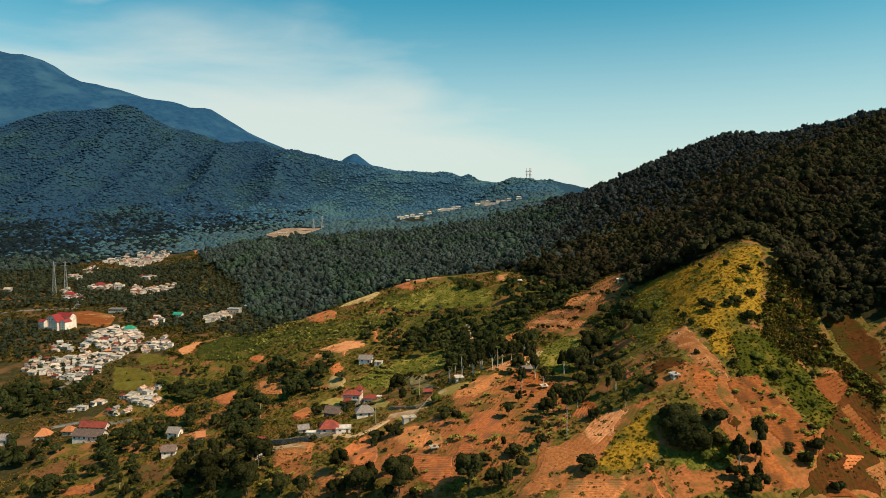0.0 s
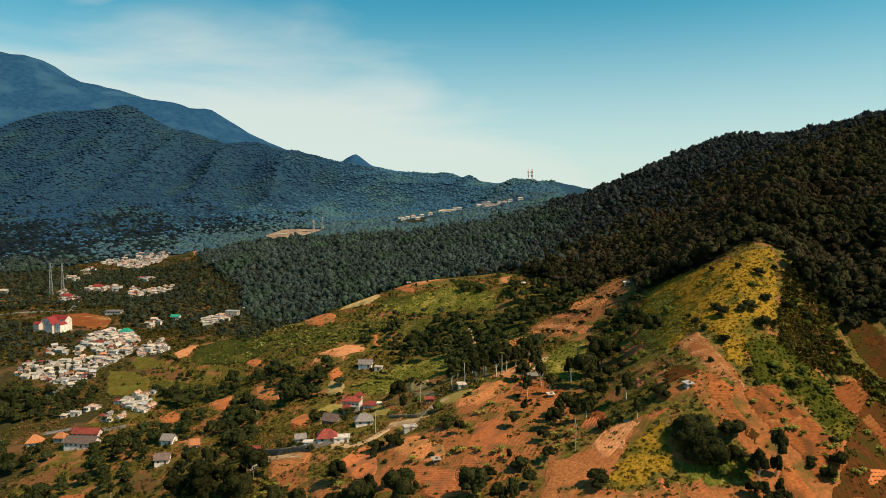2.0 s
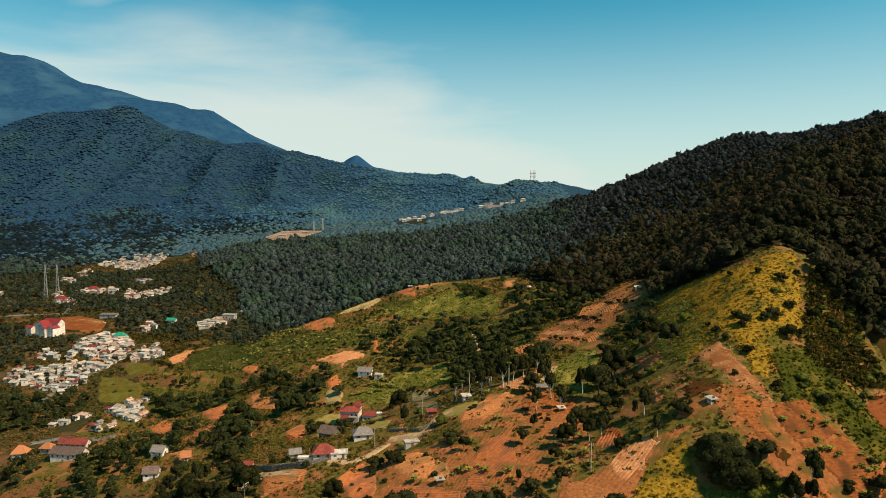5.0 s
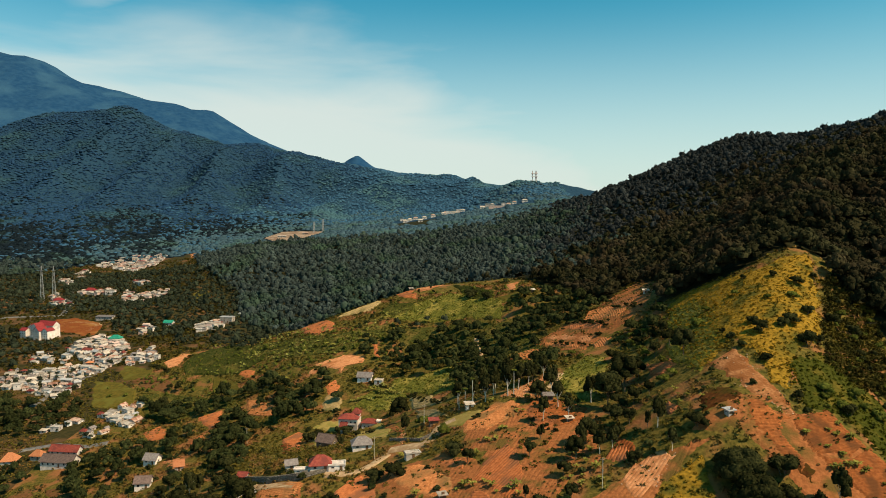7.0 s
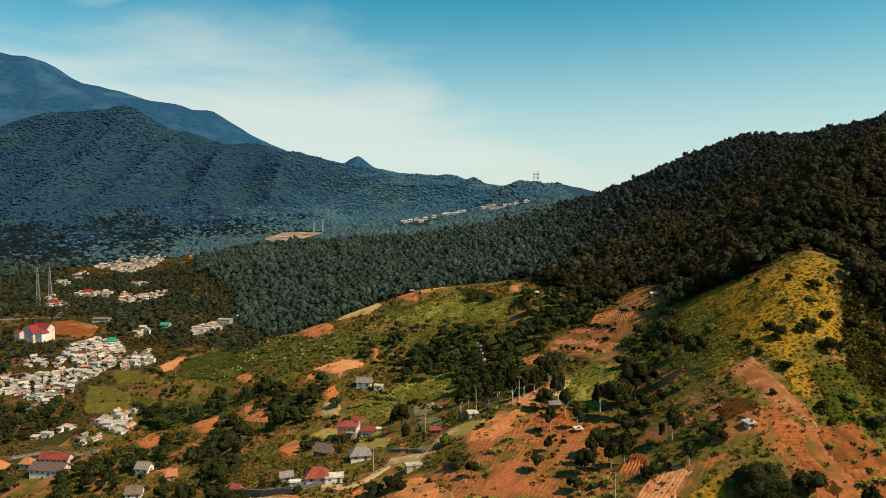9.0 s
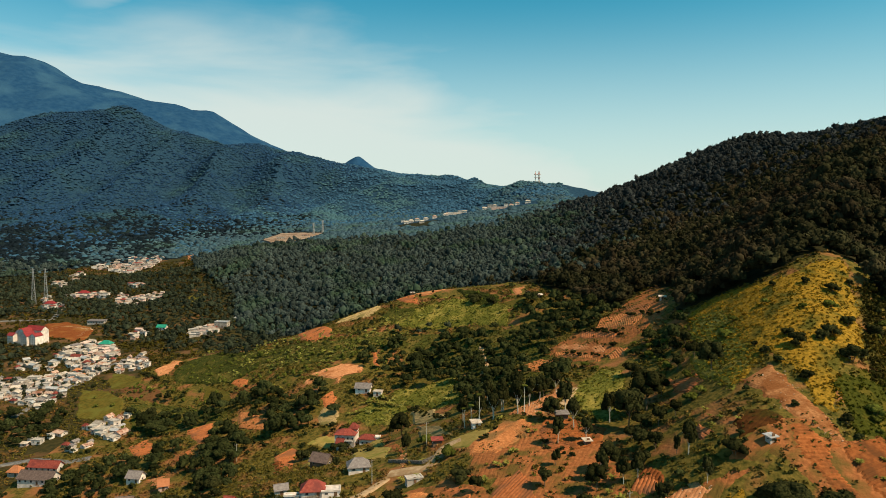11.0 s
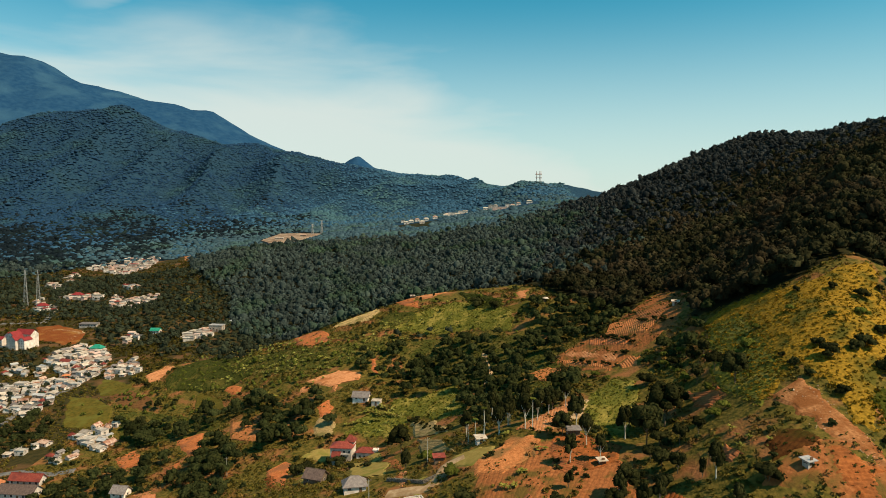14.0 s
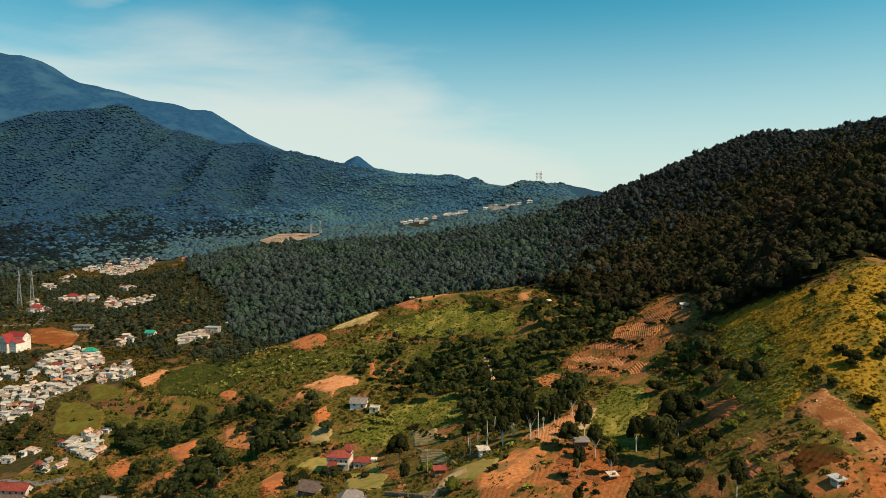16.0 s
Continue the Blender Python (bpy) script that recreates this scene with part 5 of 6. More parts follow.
house(-212.6, 690.2, -8, 18, 10, 7.0, "flat", 0.6, CREAM, TIN, "pale green-white two-storey building with a flat roof")
house(-221.9, 677.9, -14, 16, 8, 4.0, "shed", 0.8, WHITE, CREAM, "low white roadside building")
house(-228.6, 669.2, -14, 12, 8, 4.0, "shed", 0.8, WHITE, CREAM, "low white roadside building")
house(-212.7, 740.9, -10, 12, 7, 3.4, "shed", 0.8, WHITE, TIN, "low white building with a metal roof")
house(-304.2, 656.5, -4, 14, 10, 5.0, "hip", 3.5, WHITE, GREEN_ROOF, "white hall with a bright green roof")
house(-285.0, 729.2, -4, 13, 9, 4.0, "gable", 3.0, WHITE, GREEN_ROOF, "white house with a green metal roof")
house(-474.1, 939.2, 0, 18, 11, 5.0, "hip", 4.0, WHITE, SCARLET, "white building with a scarlet roof")
house(-441.0, 925.7, 0, 17, 10, 7.0, "flat", 0.6, WHITE, CREAM, "white two-storey block with a flat roof")
house(-479.2, 872.3, 0, 16, 10, 5.0, "hip", 3.8, WHITE, SCARLET, "white building with a red roof")
house(-364.6, 758.3, -4, 26, 10, 4.0, "shed", 1.2, CONCRETE, SLATE, "long open shed with a dark metal roof")
house(-590.1, 921.1, 0, 14, 9, 4.0, "gable", 3.0, CREAM, CREAM, "cream house with a pale roof")
house(-55.5, 288.2, 4, 9, 3, 1.6, "flat", 0.5, WHITE, WHITE, "white terrace wall with a flat top")
tarpaulin(-76.1, 286.5)
house(7.8, 1568.9, 0, 30, 14, 6, "flat", 1, WHITE, WHITE, "white hillside villa block with a flat roof")
house(24.8, 1576.0, 0, 14, 12, 8, "flat", 1, WHITE, WHITE, "white hillside tower house with a flat roof")
house(-7.7, 1559.6, 0, 16, 12, 5, "hip", 3, WHITE, CREAM, "white hillside villa with a pale roof")
house(93.8, 1575.4, 0, 24, 14, 9, "flat", 1, CONCRETE, CONCRETE, "unfinished grey hillside building")
house(103.9, 1495.5, 0, 44, 14, 6, "flat", 1, PINK_WALL, CONCRETE, "long dull pink hillside building")
house(121.8, 1518.5, 0, 12, 12, 9, "flat", 1, WHITE, CREAM, "narrow white hillside house")
house(170.7, 1541.9, 0, 18, 12, 5, "hip", 3, WHITE, CREAM, "white hillside villa with a pale roof")
house(-46.5, 1439.3, 0, 14, 10, 4.5, "hip", 3, WHITE, CREAM, "white hillside villa with a pale roof")
house(-76.2, 1437.8, 0, 14, 10, 4.5, "hip", 3, WHITE, CREAM, "white hillside villa with a pale roof")
house(-95.7, 1482.3, 0, 10, 8, 5, "flat", 1, WHITE, CREAM, "white hillside house with a flat roof")
house(-306.1, 1300.2, 10, 22, 10, 4.0, "shed", 1.0, CREAM, CREAM, "long pale shed in the hill clearing")
house(-271.4, 1342.2, 10, 16, 9, 4.0, "shed", 1.0, CREAM, RUST, "rusty roofed shed in the hill clearing")
house(-1.3, 1582.7, 5, 14, 10, 5, "gable", 2.5, WHITE, RUST, "small white hillside house with a pale roof")
house(16.4, 1523.1, 5, 14, 10, 5, "gable", 2.5, WHITE, CREAM, "small white hillside house with a pale roof")
house(35.2, 1576.2, 5, 14, 10, 5, "gable", 2.5, WHITE, CREAM, "small white hillside house with a pale roof")
house(79.0, 1567.6, 5, 14, 10, 5, "gable", 2.5, WHITE, CREAM, "small white hillside house with a pale roof")
house(102.7, 1593.6, 5, 14, 10, 5, "hip", 2.5, WHITE, CREAM, "small white hillside house with a pale roof")
house(132.8, 1515.5, 5, 14, 10, 5, "hip", 2.5, WHITE, RUST, "small white hillside house with a pale roof")
house(148.1, 1544.6, 5, 14, 10, 5, "hip", 2.5, WHITE, RUST, "small white hillside house with a pale roof")
house(-64.7, 1448.2, 5, 14, 10, 5, "hip", 2.5, WHITE, RUST, "small white hillside house with a pale roof")
house(-53.2, 1398.3, 5, 14, 10, 5, "hip", 2.5, WHITE, CREAM, "small white hillside house with a pale roof")
house(-84.8, 1423.4, 5, 14, 10, 5, "hip", 2.5, WHITE, CREAM, "small white hillside house with a pale roof")
house(-29.0, 1460.0, 5, 14, 10, 5, "hip", 2.5, WHITE, RUST, "small white hillside house with a pale roof")


# the hotel above the town: stepped white blocks with steep red roofs
def hotel(x, y):
    thing = new("hotel")
    HOMES.append((x, y, 40))
    thing.matrix_basis = pose(x, y, ground_at(x, y), 0, 0, -18) @ Matrix.Scale(0.72, 4)
    for w, d, h, rise, px, py, turned in ((26, 11, 16, 4.8, 2, 12, False), (14, 12, 12, 4.6, -19, 10, True), (11, 12, 15, 4.6, -4, 1, True), (10, 13, 12, 4.6, 8, -6, True), (9, 11, 12, 3, 19, -4, True), (10, 8, 9, 2.8, -27, 2, False)):
        def shift(pieces, up=0.0):
            return [([((-q if turned else p) + px, (p if turned else q) + py, r + up) for p, q, r in v], f) for v, f in pieces]
        long, wide = (d, w) if turned else (w, d)
        part("wall", merged("wall", shift(walls(long, wide, h, "gable", rise)), [WHITE], False), thing)
        part("roof", merged("roof", shift(roof_shape("gable", long, wide, rise), h + 0.01), [SCARLET], False), thing)
        for level in range(int(h / 3)):
            for k in range(int(w / 2.6)):
                qx, z = px - w / 2 + (k + 0.5) * w / int(w / 2.6), level * 3 + 1
                win = part("window", merged("window", [block(qx - 0.7, qx + 0.7, py - d / 2 - 0.08, py - d / 2 + 0.06, z, z + 1.5)], [WHITE], False), thing)
                part("pane", merged("pane", [block(qx - 0.55, qx + 0.55, py - d / 2 - 0.1, py - d / 2 + 0.08, z + 0.12, z + 1.38)], [DARK_GLASS], False), win)
    part("door", merged("door", [block(7.2, 8.8, -12.62, -12.4, 0, 2.4)], [DOOR_WOOD], False), thing)
    return tagged(thing, "stepped white hotel blocks with steep bright red roofs", "hotel")


hotel(*(-380.3, 667.0))

# the town: packed small houses, copied from a few kinds
KINDS = []
for k, (w, d, h, kind, rise, wall_mat, roof_mat, label) in enumerate((
        (8, 7, 3.2, "gable", 2.2, WHITE, CREAM, "small white house with a pale metal roof"),
        (10, 7, 3.4, "gable", 2.4, WHITE, RUST, "small house with a rusty sheet roof"),
        (7, 6, 3.0, "shed", 1.2, PINK_WALL, CREAM, "plain small pink house with a pale shed roof"),
        (9, 8, 5.8, "flat", 0.6, WHITE, CONCRETE, "white two-storey house with a flat roof"),
        (9, 8, 3.4, "hip", 2.8, CREAM, RED_TILE, "cream house with a dark red roof"),
        (11, 8, 3.4, "hip", 2.6, WHITE, ORANGE_TILE, "white house with an orange tiled roof"),
        (9, 7, 5.6, "gable", 2.2, CREAM, TIN, "tall cream house with a tin roof"),
        (8, 7, 3.0, "gable", 2.0, CONCRETE, SLATE, "grey house with a dark sheet roof"))):
    KINDS.append((house(-250, 530, 0, w, d, h, kind, rise, wall_mat, roof_mat, label, group="houses of the town"), math.hypot(w, d), 0))
town = random.Random(4)
lots, far_lots = [], []
WEIGHTS = (30, 26, 18, 14, 10, 4, 10, 12)
for dense, outline in QUARTERS:
    pts = np.array(outline, float)
    area = 0.5 * abs(np.dot(pts[:, 0], np.roll(pts[:, 1], 1)) - np.dot(pts[:, 1], np.roll(pts[:, 0], 1)))
    lean = town.uniform(-25, 10)
    for _ in range(int(area / (5 if pts[:, 1].mean() < 690 else 14) * dense)):
        x, y = town.uniform(pts[:, 0].min(), pts[:, 0].max()), town.uniform(pts[:, 1].min(), pts[:, 1].max())
        if not inside(np.array([x]), np.array([y]), outline)[0]:
            continue
        size = town.uniform(0.55, 1.1)
        if any(abs(x - a) < 5.3 * (size + b) / 2 and abs(y - c) < 5.1 * (size + b) / 2 for a, c, b in lots):
            continue
        lots.append((x, y, size))
        if y > 612:
            far_lots.append((x, y, size, lean + town.choice((0, 90)) + town.uniform(-10, 10)))
            continue
        kind = town.choices(range(len(KINDS)), WEIGHTS)[0]
        ob = KINDS[kind][0]
        m = pose(x, y, ground_at(x, y) + 0.4, 0, 0, lean + town.choice((0, 90, 0)) + town.uniform(-22, 22)) @ Matrix.Diagonal((size, size * town.uniform(0.85, 1.1), town.uniform(0.55, 1.0), 1))
        if ob.name in USED:
            copy_thing(ob, m)
        else:
            USED.add(ob.name)
            ob.matrix_basis = m


# the farthest quarters, joined
far_mats = [WHITE, CREAM, RUST, RED_TILE, SLATE, PINK_WALL, CONCRETE]
verts, faces, which = [], [], []
for x, y, size, turn in far_lots:
    m = pose(x, y, ground_at(x, y) + 0.3, 0, 0, turn) @ Matrix.Scale(size * 0.72, 4)
    w, d, h, rise = town.uniform(8, 13), town.uniform(6, 9), town.uniform(2.6, 5.5), town.uniform(1.0, 2.0)
    shape = town.choice(("gable", "gable", "hip", "flat"))
    roof = town.choices((1, 2, 3, 4, 5, 6), (40, 22, 8, 8, 8, 16))[0]
    for pieces, mat, up in ((walls(w, d, h, shape, rise), town.choice((0, 0, 1, 5)), 0.0), (roof_shape(shape, w, d, 0.5 if shape == "flat" else rise)[:1], roof, h + 0.01)):
        for v, f in pieces:
            b = len(verts)
            verts += [tuple(m @ Vector((p, q, r + up))) for p, q, r in v]
            faces += [tuple(i + b for i in q) for q in f]
            which += [mat] * len(f)
me = bpy.data.meshes.new("town_houses")
me.from_pydata(verts, [], faces)
for k in far_mats:
    me.materials.append(k)
me.polygons.foreach_set("material_index", which)
me.update()
tagged(new("town_houses", me), "far rows of small pale houses with sheet roofs", "houses", kind="stuff")

# ---- planting ----
pick_ = random.Random(11)
taken = []


def free(x, y, gap):
    if any((x - a) ** 2 + (y - b) ** 2 < gap * gap for a, b in taken):
        return False
    taken.append((x, y))
    return True


def pick_one(models):
    return pick_.choice(models)


far_wood_x, far_wood_y, far_bush_x, far_bush_y = [], [], [], []
for kind, dense, outline in BELTS:
    pts = np.array(outline, float)
    area = 0.5 * abs(np.dot(pts[:, 0], np.roll(pts[:, 1], 1)) - np.dot(pts[:, 1], np.roll(pts[:, 0], 1)))
    per = 14 if kind == "wood" else 20
    for _ in range(int(area / per * dense * 1.6)):
        x, y = pick_.uniform(*np.array([pts[:, 0].min(), pts[:, 0].max()])), pick_.uniform(*np.array([pts[:, 1].min(), pts[:, 1].max()]))
        if not inside(np.array([x]), np.array([y]), outline)[0] or not free(x, y, (3.7 if y < 335 else 5.2) if kind == "wood" else 3.2):
            continue
        if any(abs(x - a) < w / 2 + 2.5 and -21 < y - b < 7 for a, b, w in HOMES):
            continue
        if kind == "wood" and any(inside(np.array([x, x, x]), np.array([y, y + 6, y + 13]), o).any() for _, o in QUARTERS):
            continue
        if y > 245 and any(k in ("soil", "furrow", "redrow", "light", "verdant", "fern", "pale", "yellow") and inside(np.full(3, x), y + np.array(((5, 11, 18) if kind == "wood" else (0, 4, 7))), o).any() for k, o in PLOTS) and pick_.random() < 0.8:
            continue
        near = y < (335 if kind == "wood" else 400)
        if not near:
            (far_wood_x if kind == "wood" else far_bush_x).append(x)
            (far_wood_y if kind == "wood" else far_bush_y).append(y)
        elif kind == "wood":
            r = pick_.random()
            if r < 0.62:
                put(pick_one(BROAD), x, y, pick_.uniform(0.75, 1.3) if y < 300 and x < 12 else pick_.uniform(0.45, 0.9), pick_.uniform(0, 360))
            elif r < 0.67:
                put(pick_one(TALL), x, y, pick_.uniform(0.6, 0.9), pick_.uniform(0, 360))
            elif r < 0.84:
                put(pick_one(SLIM), x, y, pick_.uniform(0.6, 1.0), pick_.uniform(0, 360))
            else:
                put(pick_one(DARK_SCRUB), x, y, pick_.uniform(0.8, 1.5), pick_.uniform(0, 360))
        else:
            put(pick_one(SCRUB if pick_.random() < 0.7 else DARK_SCRUB), x, y, pick_.uniform(0.5, 1.15), pick_.uniform(0, 360))
far_wood_x, far_wood_y = np.array(far_wood_x), np.array(far_wood_y)
off = far_wood_y > 500
plant("grove", GROVE, far_wood_x[~off], far_wood_y[~off], 2.6, 5.6, GROVE_LEAVES, "groves of dark green trees among the plots", lift=0.8, seed=8, smooth=True)
plant("grove", FAR, far_wood_x[off], far_wood_y[off], 2.2, 5.2, TOWN_LEAVES, "groves of dark green trees round the town", lift=0.8, seed=7, smooth=True)
plant("thicket", FAR, np.array(far_bush_x), np.array(far_bush_y), 1.2, 2.4, BUSH_LEAVES, "thickets of olive green bushes between plots", "bushes", lift=0.4, seed=9, smooth=True)

# single trees and bushes, and rows of banana plants
SINGLE = {
    "BROAD": [(90, 200, 0.8), (89, 193, 1.0), (94, 197, 0.7), (-39, 254, 0.75), (-21, 242, 0.6), (-26, 240, 0.75), (5, 262, 0.85), (25, 256, 0.95), (26, 216, 0.65), (14, 225, 0.65), (44, 260, 0.7), (34, 301, 0.7), (57, 285, 1.1), (66, 296, 1.2), (73, 302, 1.2), (64, 276, 1.0), (82, 312, 1.0), (88, 312, 0.9), (87, 293, 0.9), (-23, 352, 0.95), (-27, 379, 0.8), (-55, 367, 0.8), (-46, 319, 0.7), (-193, 504, 0.6), (-186, 501, 0.5), (-187, 478, 0.7), (57, 304, 1.0), (56, 267, 0.8), (69, 275, 0.9)],
    "TALL": [(3, 330, 0.9), (9, 321, 1.0), (14, 315, 0.9), (18, 324, 1.0), (23, 313, 1.1), (20, 341, 0.9), (28, 319, 1.0), (33, 326, 0.9), (40, 309, 1.0), (40, 292, 0.9), (41, 255, 0.75), (42, 281, 0.7), (64, 235, 0.6), (64, 249, 0.8), (53, 295, 0.9), (33, 282, 0.8), (50, 249, 0.6), (25, 342, 1.0), (14, 353, 0.9), (40, 330, 0.9)],
    "SLIM": [(-15, 240, 0.7), (-13, 232, 0.8), (-10, 232, 0.6), (30, 268, 0.7), (21, 233, 0.5), (-19, 318, 0.9), (-104, 374, 0.8), (52, 237, 0.5), (-23, 560, 0.5), (-14, 567, 0.4), (-29, 371, 0.7)],
    "DARK_SCRUB": [(90, 222, 1.6), (118, 199, 1.0), (73, 240, 1.2), (-20, 271, 1.4), (-27, 273, 1.2), (1, 272, 1.2), (24, 226, 1.1), (45, 208, 1.4), (54, 237, 1.5), (-68, 360, 1.4), (-64, 364, 1.3), (-51, 370, 1.1), (124, 287, 1.1), (125, 277, 1.4), (131, 281, 1.2), (136, 327, 1.1), (142, 319, 1.0), (120, 285, 1.4), (111, 283, 1.2), (111, 290, 0.8), (101, 292, 0.8), (101, 284, 0.7), (105, 265, 0.8), (134, 295, 1.0), (152, 325, 1.0), (155, 313, 1.1), (153, 298, 1.2), (158, 293, 1.1), (16, 531, 1.8), (26, 518, 1.5), (106, 246, 1.2), (119, 213, 1.2), (88, 215, 1.2), (127, 335, 1.0), (145, 298, 1.2)],
    "SCRUB": [(-12, 321, 1.2), (-3, 295, 1.3), (99, 312, 1.2), (106, 321, 0.9), (117, 319, 0.9), (122, 302, 0.8), (133, 304, 1.0), (118, 253, 1.1), (120, 246, 1.2), (130, 257, 1.3), (134, 250, 1.2), (130, 236, 1.0), (83, 209, 1.3), (86, 208, 1.2), (91, 212, 1.1), (82, 213, 1.2)],
    "BIG_BUSH": [(78, 222, 1.08), (79, 214, 0.95)],
}
HEDGES = [
        ("banana", [(31, 225), (34, 231), (44, 241)]),
    ("banana", [(34, 236), (42, 247)]),
    ("banana", [(1, 246), (10, 247), (15, 236)]),
    ("banana", [(7, 233), (15, 232), (20, 231)]),
    ("banana", [(-6, 233), (-3, 232)]),
    ("banana", [(-12, 252), (-5, 248)]),
    ("banana", [(-50, 412), (-44, 420), (-32, 408), (-27, 397)]),
    ("banana", [(-21, 292), (-10, 285)]),
    ("banana", [(-78, 277), (-64, 265), (-56, 259)]),
    ("banana", [(-76, 267), (-67, 260)]),
    ("banana", [(154, 256), (164, 261), (165, 252)]),
    ("banana", [(-8, 225), (3, 219), (12, 218)]),
    ("banana", [(89, 195), (97, 197)]),
    ("banana", [(-43, 418), (-34, 404)]),
    ("banana", [(17, 240), (20, 240), (19, 233)]),
    ("banana", [(74, 254), (78, 253), (75, 268)]),
    ("banana", [(44, 231), (39, 225)]),
    ("banana", [(-34, 246), (-39, 251), (-36, 250)]),
    ("rosette", [(-148, 545), (-114, 516), (-95, 509), (-71, 460)]),
    ("rosette", [(-146, 573), (-99, 531), (-70, 510)]),
    ("rosette", [(-71, 520), (-55, 527), (-37, 527)]),
    ("rosette", [(-42, 541), (-11, 536), (7, 531)]),
    ("rosette", [(-140, 485), (-124, 486), (-99, 464)]),
    ("rosette", [(-205, 591), (-177, 633), (-144, 607)]),
    ("rosette", [(-25, 555), (-2, 531)]),
    ("rosette", [(-211, 520), (-180, 506)]),
    ("rosette", [(-45, 429), (-33, 413)]),
    ("hedge", [(67, 430), (74, 410), (81, 381)]),
    ("hedge", [(56, 391), (69, 366)]),
    ("hedge", [(69, 383), (77, 374)]),
    ("hedge", [(89, 409), (97, 384)]),
    ("hedge", [(47, 389), (54, 375)]),
    ("hedge", [(-50, 367), (-34, 344)]),
    ("hedge", [(-226, 557), (-192, 522)]),
    ("hedge", [(112, 212), (106, 210)]),
    ("hedge", [(-21, 399), (-2, 355)]),
    ("hedge", [(-71, 404), (-58, 402)]),
    ("hedge", [(8, 296), (17, 306)]),
    ("hedge", [(28, 283), (38, 271)]),
]

for kind, models in (("BROAD", BROAD), ("TALL", TALL), ("SLIM", SLIM), ("DARK_SCRUB", DARK_SCRUB), ("BIG_BUSH", BIG_BUSH), ("SCRUB", SCRUB)):
    for x, y, size in SINGLE[kind]:
        put(pick_one(models), x, y, size * 1.05, pick_.uniform(0, 360))
for kind, line in HEDGES:
    for (x0, y0), (x1, y1) in zip(line, line[1:]):
        long = math.hypot(x1 - x0, y1 - y0)
        n = max(1, int(long / {"banana": 3.0, "rosette": 6.0, "hedge": 2.6}[kind]))
        for k in range(n):
            x, y = x0 + (x1 - x0) * k / n + pick_.uniform(-1.6, 1.6), y0 + (y1 - y0) * k / n + pick_.uniform(-1.6, 1.6)
            if kind == "hedge":
                put(pick_one(DARK_SCRUB), x - 0.5, y, pick_.uniform(0.35, 0.7), pick_.uniform(0, 360))
                continue
            if kind == "rosette":
                x, y = x + pick_.uniform(-9, 9), y + pick_.uniform(-9, 9)
            put(pick_one(BANANA), x, y, pick_.uniform(0.6, 1.1), pick_.uniform(0, 360), 0.0)

CLUMPS = [(102, 233), (110, 234), (114, 238), (114, 232), (105, 229), (108, 227), (105, 223), (110, 224), (113, 222), (120, 224), (118, 219), (122, 220), (142, 236), (141, 229), (115, 209), (115, 207), (114, 210), (123, 212), (126, 214), (144, 227), (145, 223), (165, 266), (167, 257)]
CLUMPS += [(-44, 417), (-40, 407), (-38, 411), (-53, 409), (-49, 409), (16, 311), (29, 306), (26, 293), (18, 280), (16, 273), (44, 292), (47, 308), (60, 263), (44, 252), (38, 253), (1, 274), (8, 266), (13, 273)]
for x, y in CLUMPS:
    for k in range(3):
        put(pick_one(BANANA), x + pick_.uniform(-1.3, 1.3), y + pick_.uniform(-0.8, 0.8), pick_.uniform(0.55, 0.95), pick_.uniform(0, 360), 0.0)

# undergrowth on all that is neither field, house nor road
TUFT = [crown_shape(3, 5, 70 + s, leaf=0.75) for s in range(5)]
UNDERGROWTH = surface("undergrowth", (0.0468, 0.0455, 0.0090), (0.1456, 0.1040, 0.0216), 2.0, rough=0.75, bump=0, own=0.4, tinted=True, third=(0.2080, 0.1014, 0.0342), spot_size=11, spot=0.585)
GOLD_TUFT = surface("golden tussocks", (0.1632, 0.0960, 0.0097), (0.3360, 0.1911, 0.0182), 2.0, rough=0.8, bump=0, own=0.4, tinted=True, third=(0.0845, 0.0725, 0.0117), spot_size=9, spot=0.565)
CROP_TUFT = surface("crop leaves", (0.0192, 0.0300, 0.0063), (0.0456, 0.0540, 0.0120), 2.0, rough=0.7, bump=0, tinted=True)
LUSH_TUFT = surface("rough growth", (0.0393, 0.0443, 0.0081), (0.0989, 0.0887, 0.0183), 2.0, rough=0.75, bump=0, tinted=True, third=(0.1620, 0.1194, 0.0266), spot_size=9, spot=0.59)
GREEN_TUFT = surface("green creepers", (0.0729, 0.0796, 0.0122), (0.1620, 0.1431, 0.0238), 2.0, rough=0.75, bump=0, tinted=True)
FERN_TUFT = surface("fern fronds", (0.0276, 0.0333, 0.0033), (0.0644, 0.0621, 0.0067), 2.0, rough=0.7, bump=0, tinted=True)
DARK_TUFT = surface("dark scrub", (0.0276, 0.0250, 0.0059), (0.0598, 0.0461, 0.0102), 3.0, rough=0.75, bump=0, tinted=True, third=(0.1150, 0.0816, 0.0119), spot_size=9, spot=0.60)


def rough_land(a, b):
    keep = inside(a, b, CLEARED) & seen(a, b)
    for kind, outline in PLOTS:
        if kind in ("pink", "light", "soil", "furrow", "redrow"):
            keep &= ~inside(a, b, outline) | (hashed(np.floor(a * 3), np.floor(b * 3)) < 0.07)
        elif kind not in ("earth", "dull", "umber"):
            keep &= ~inside(a, b, outline)
        else:
            keep &= ~inside(a, b, outline) | (hashed(np.floor(a * 3), np.floor(b * 3)) < 0.22)
    for _, outline in QUARTERS:
        keep &= ~inside(a, b, outline)
    return keep & (ripple(a, b, 17) + 0.6 * ripple(a, b, 7) > -0.35)


x, y = scatter(-330, 230, 150, 620, 2.35, rough_land, 21)
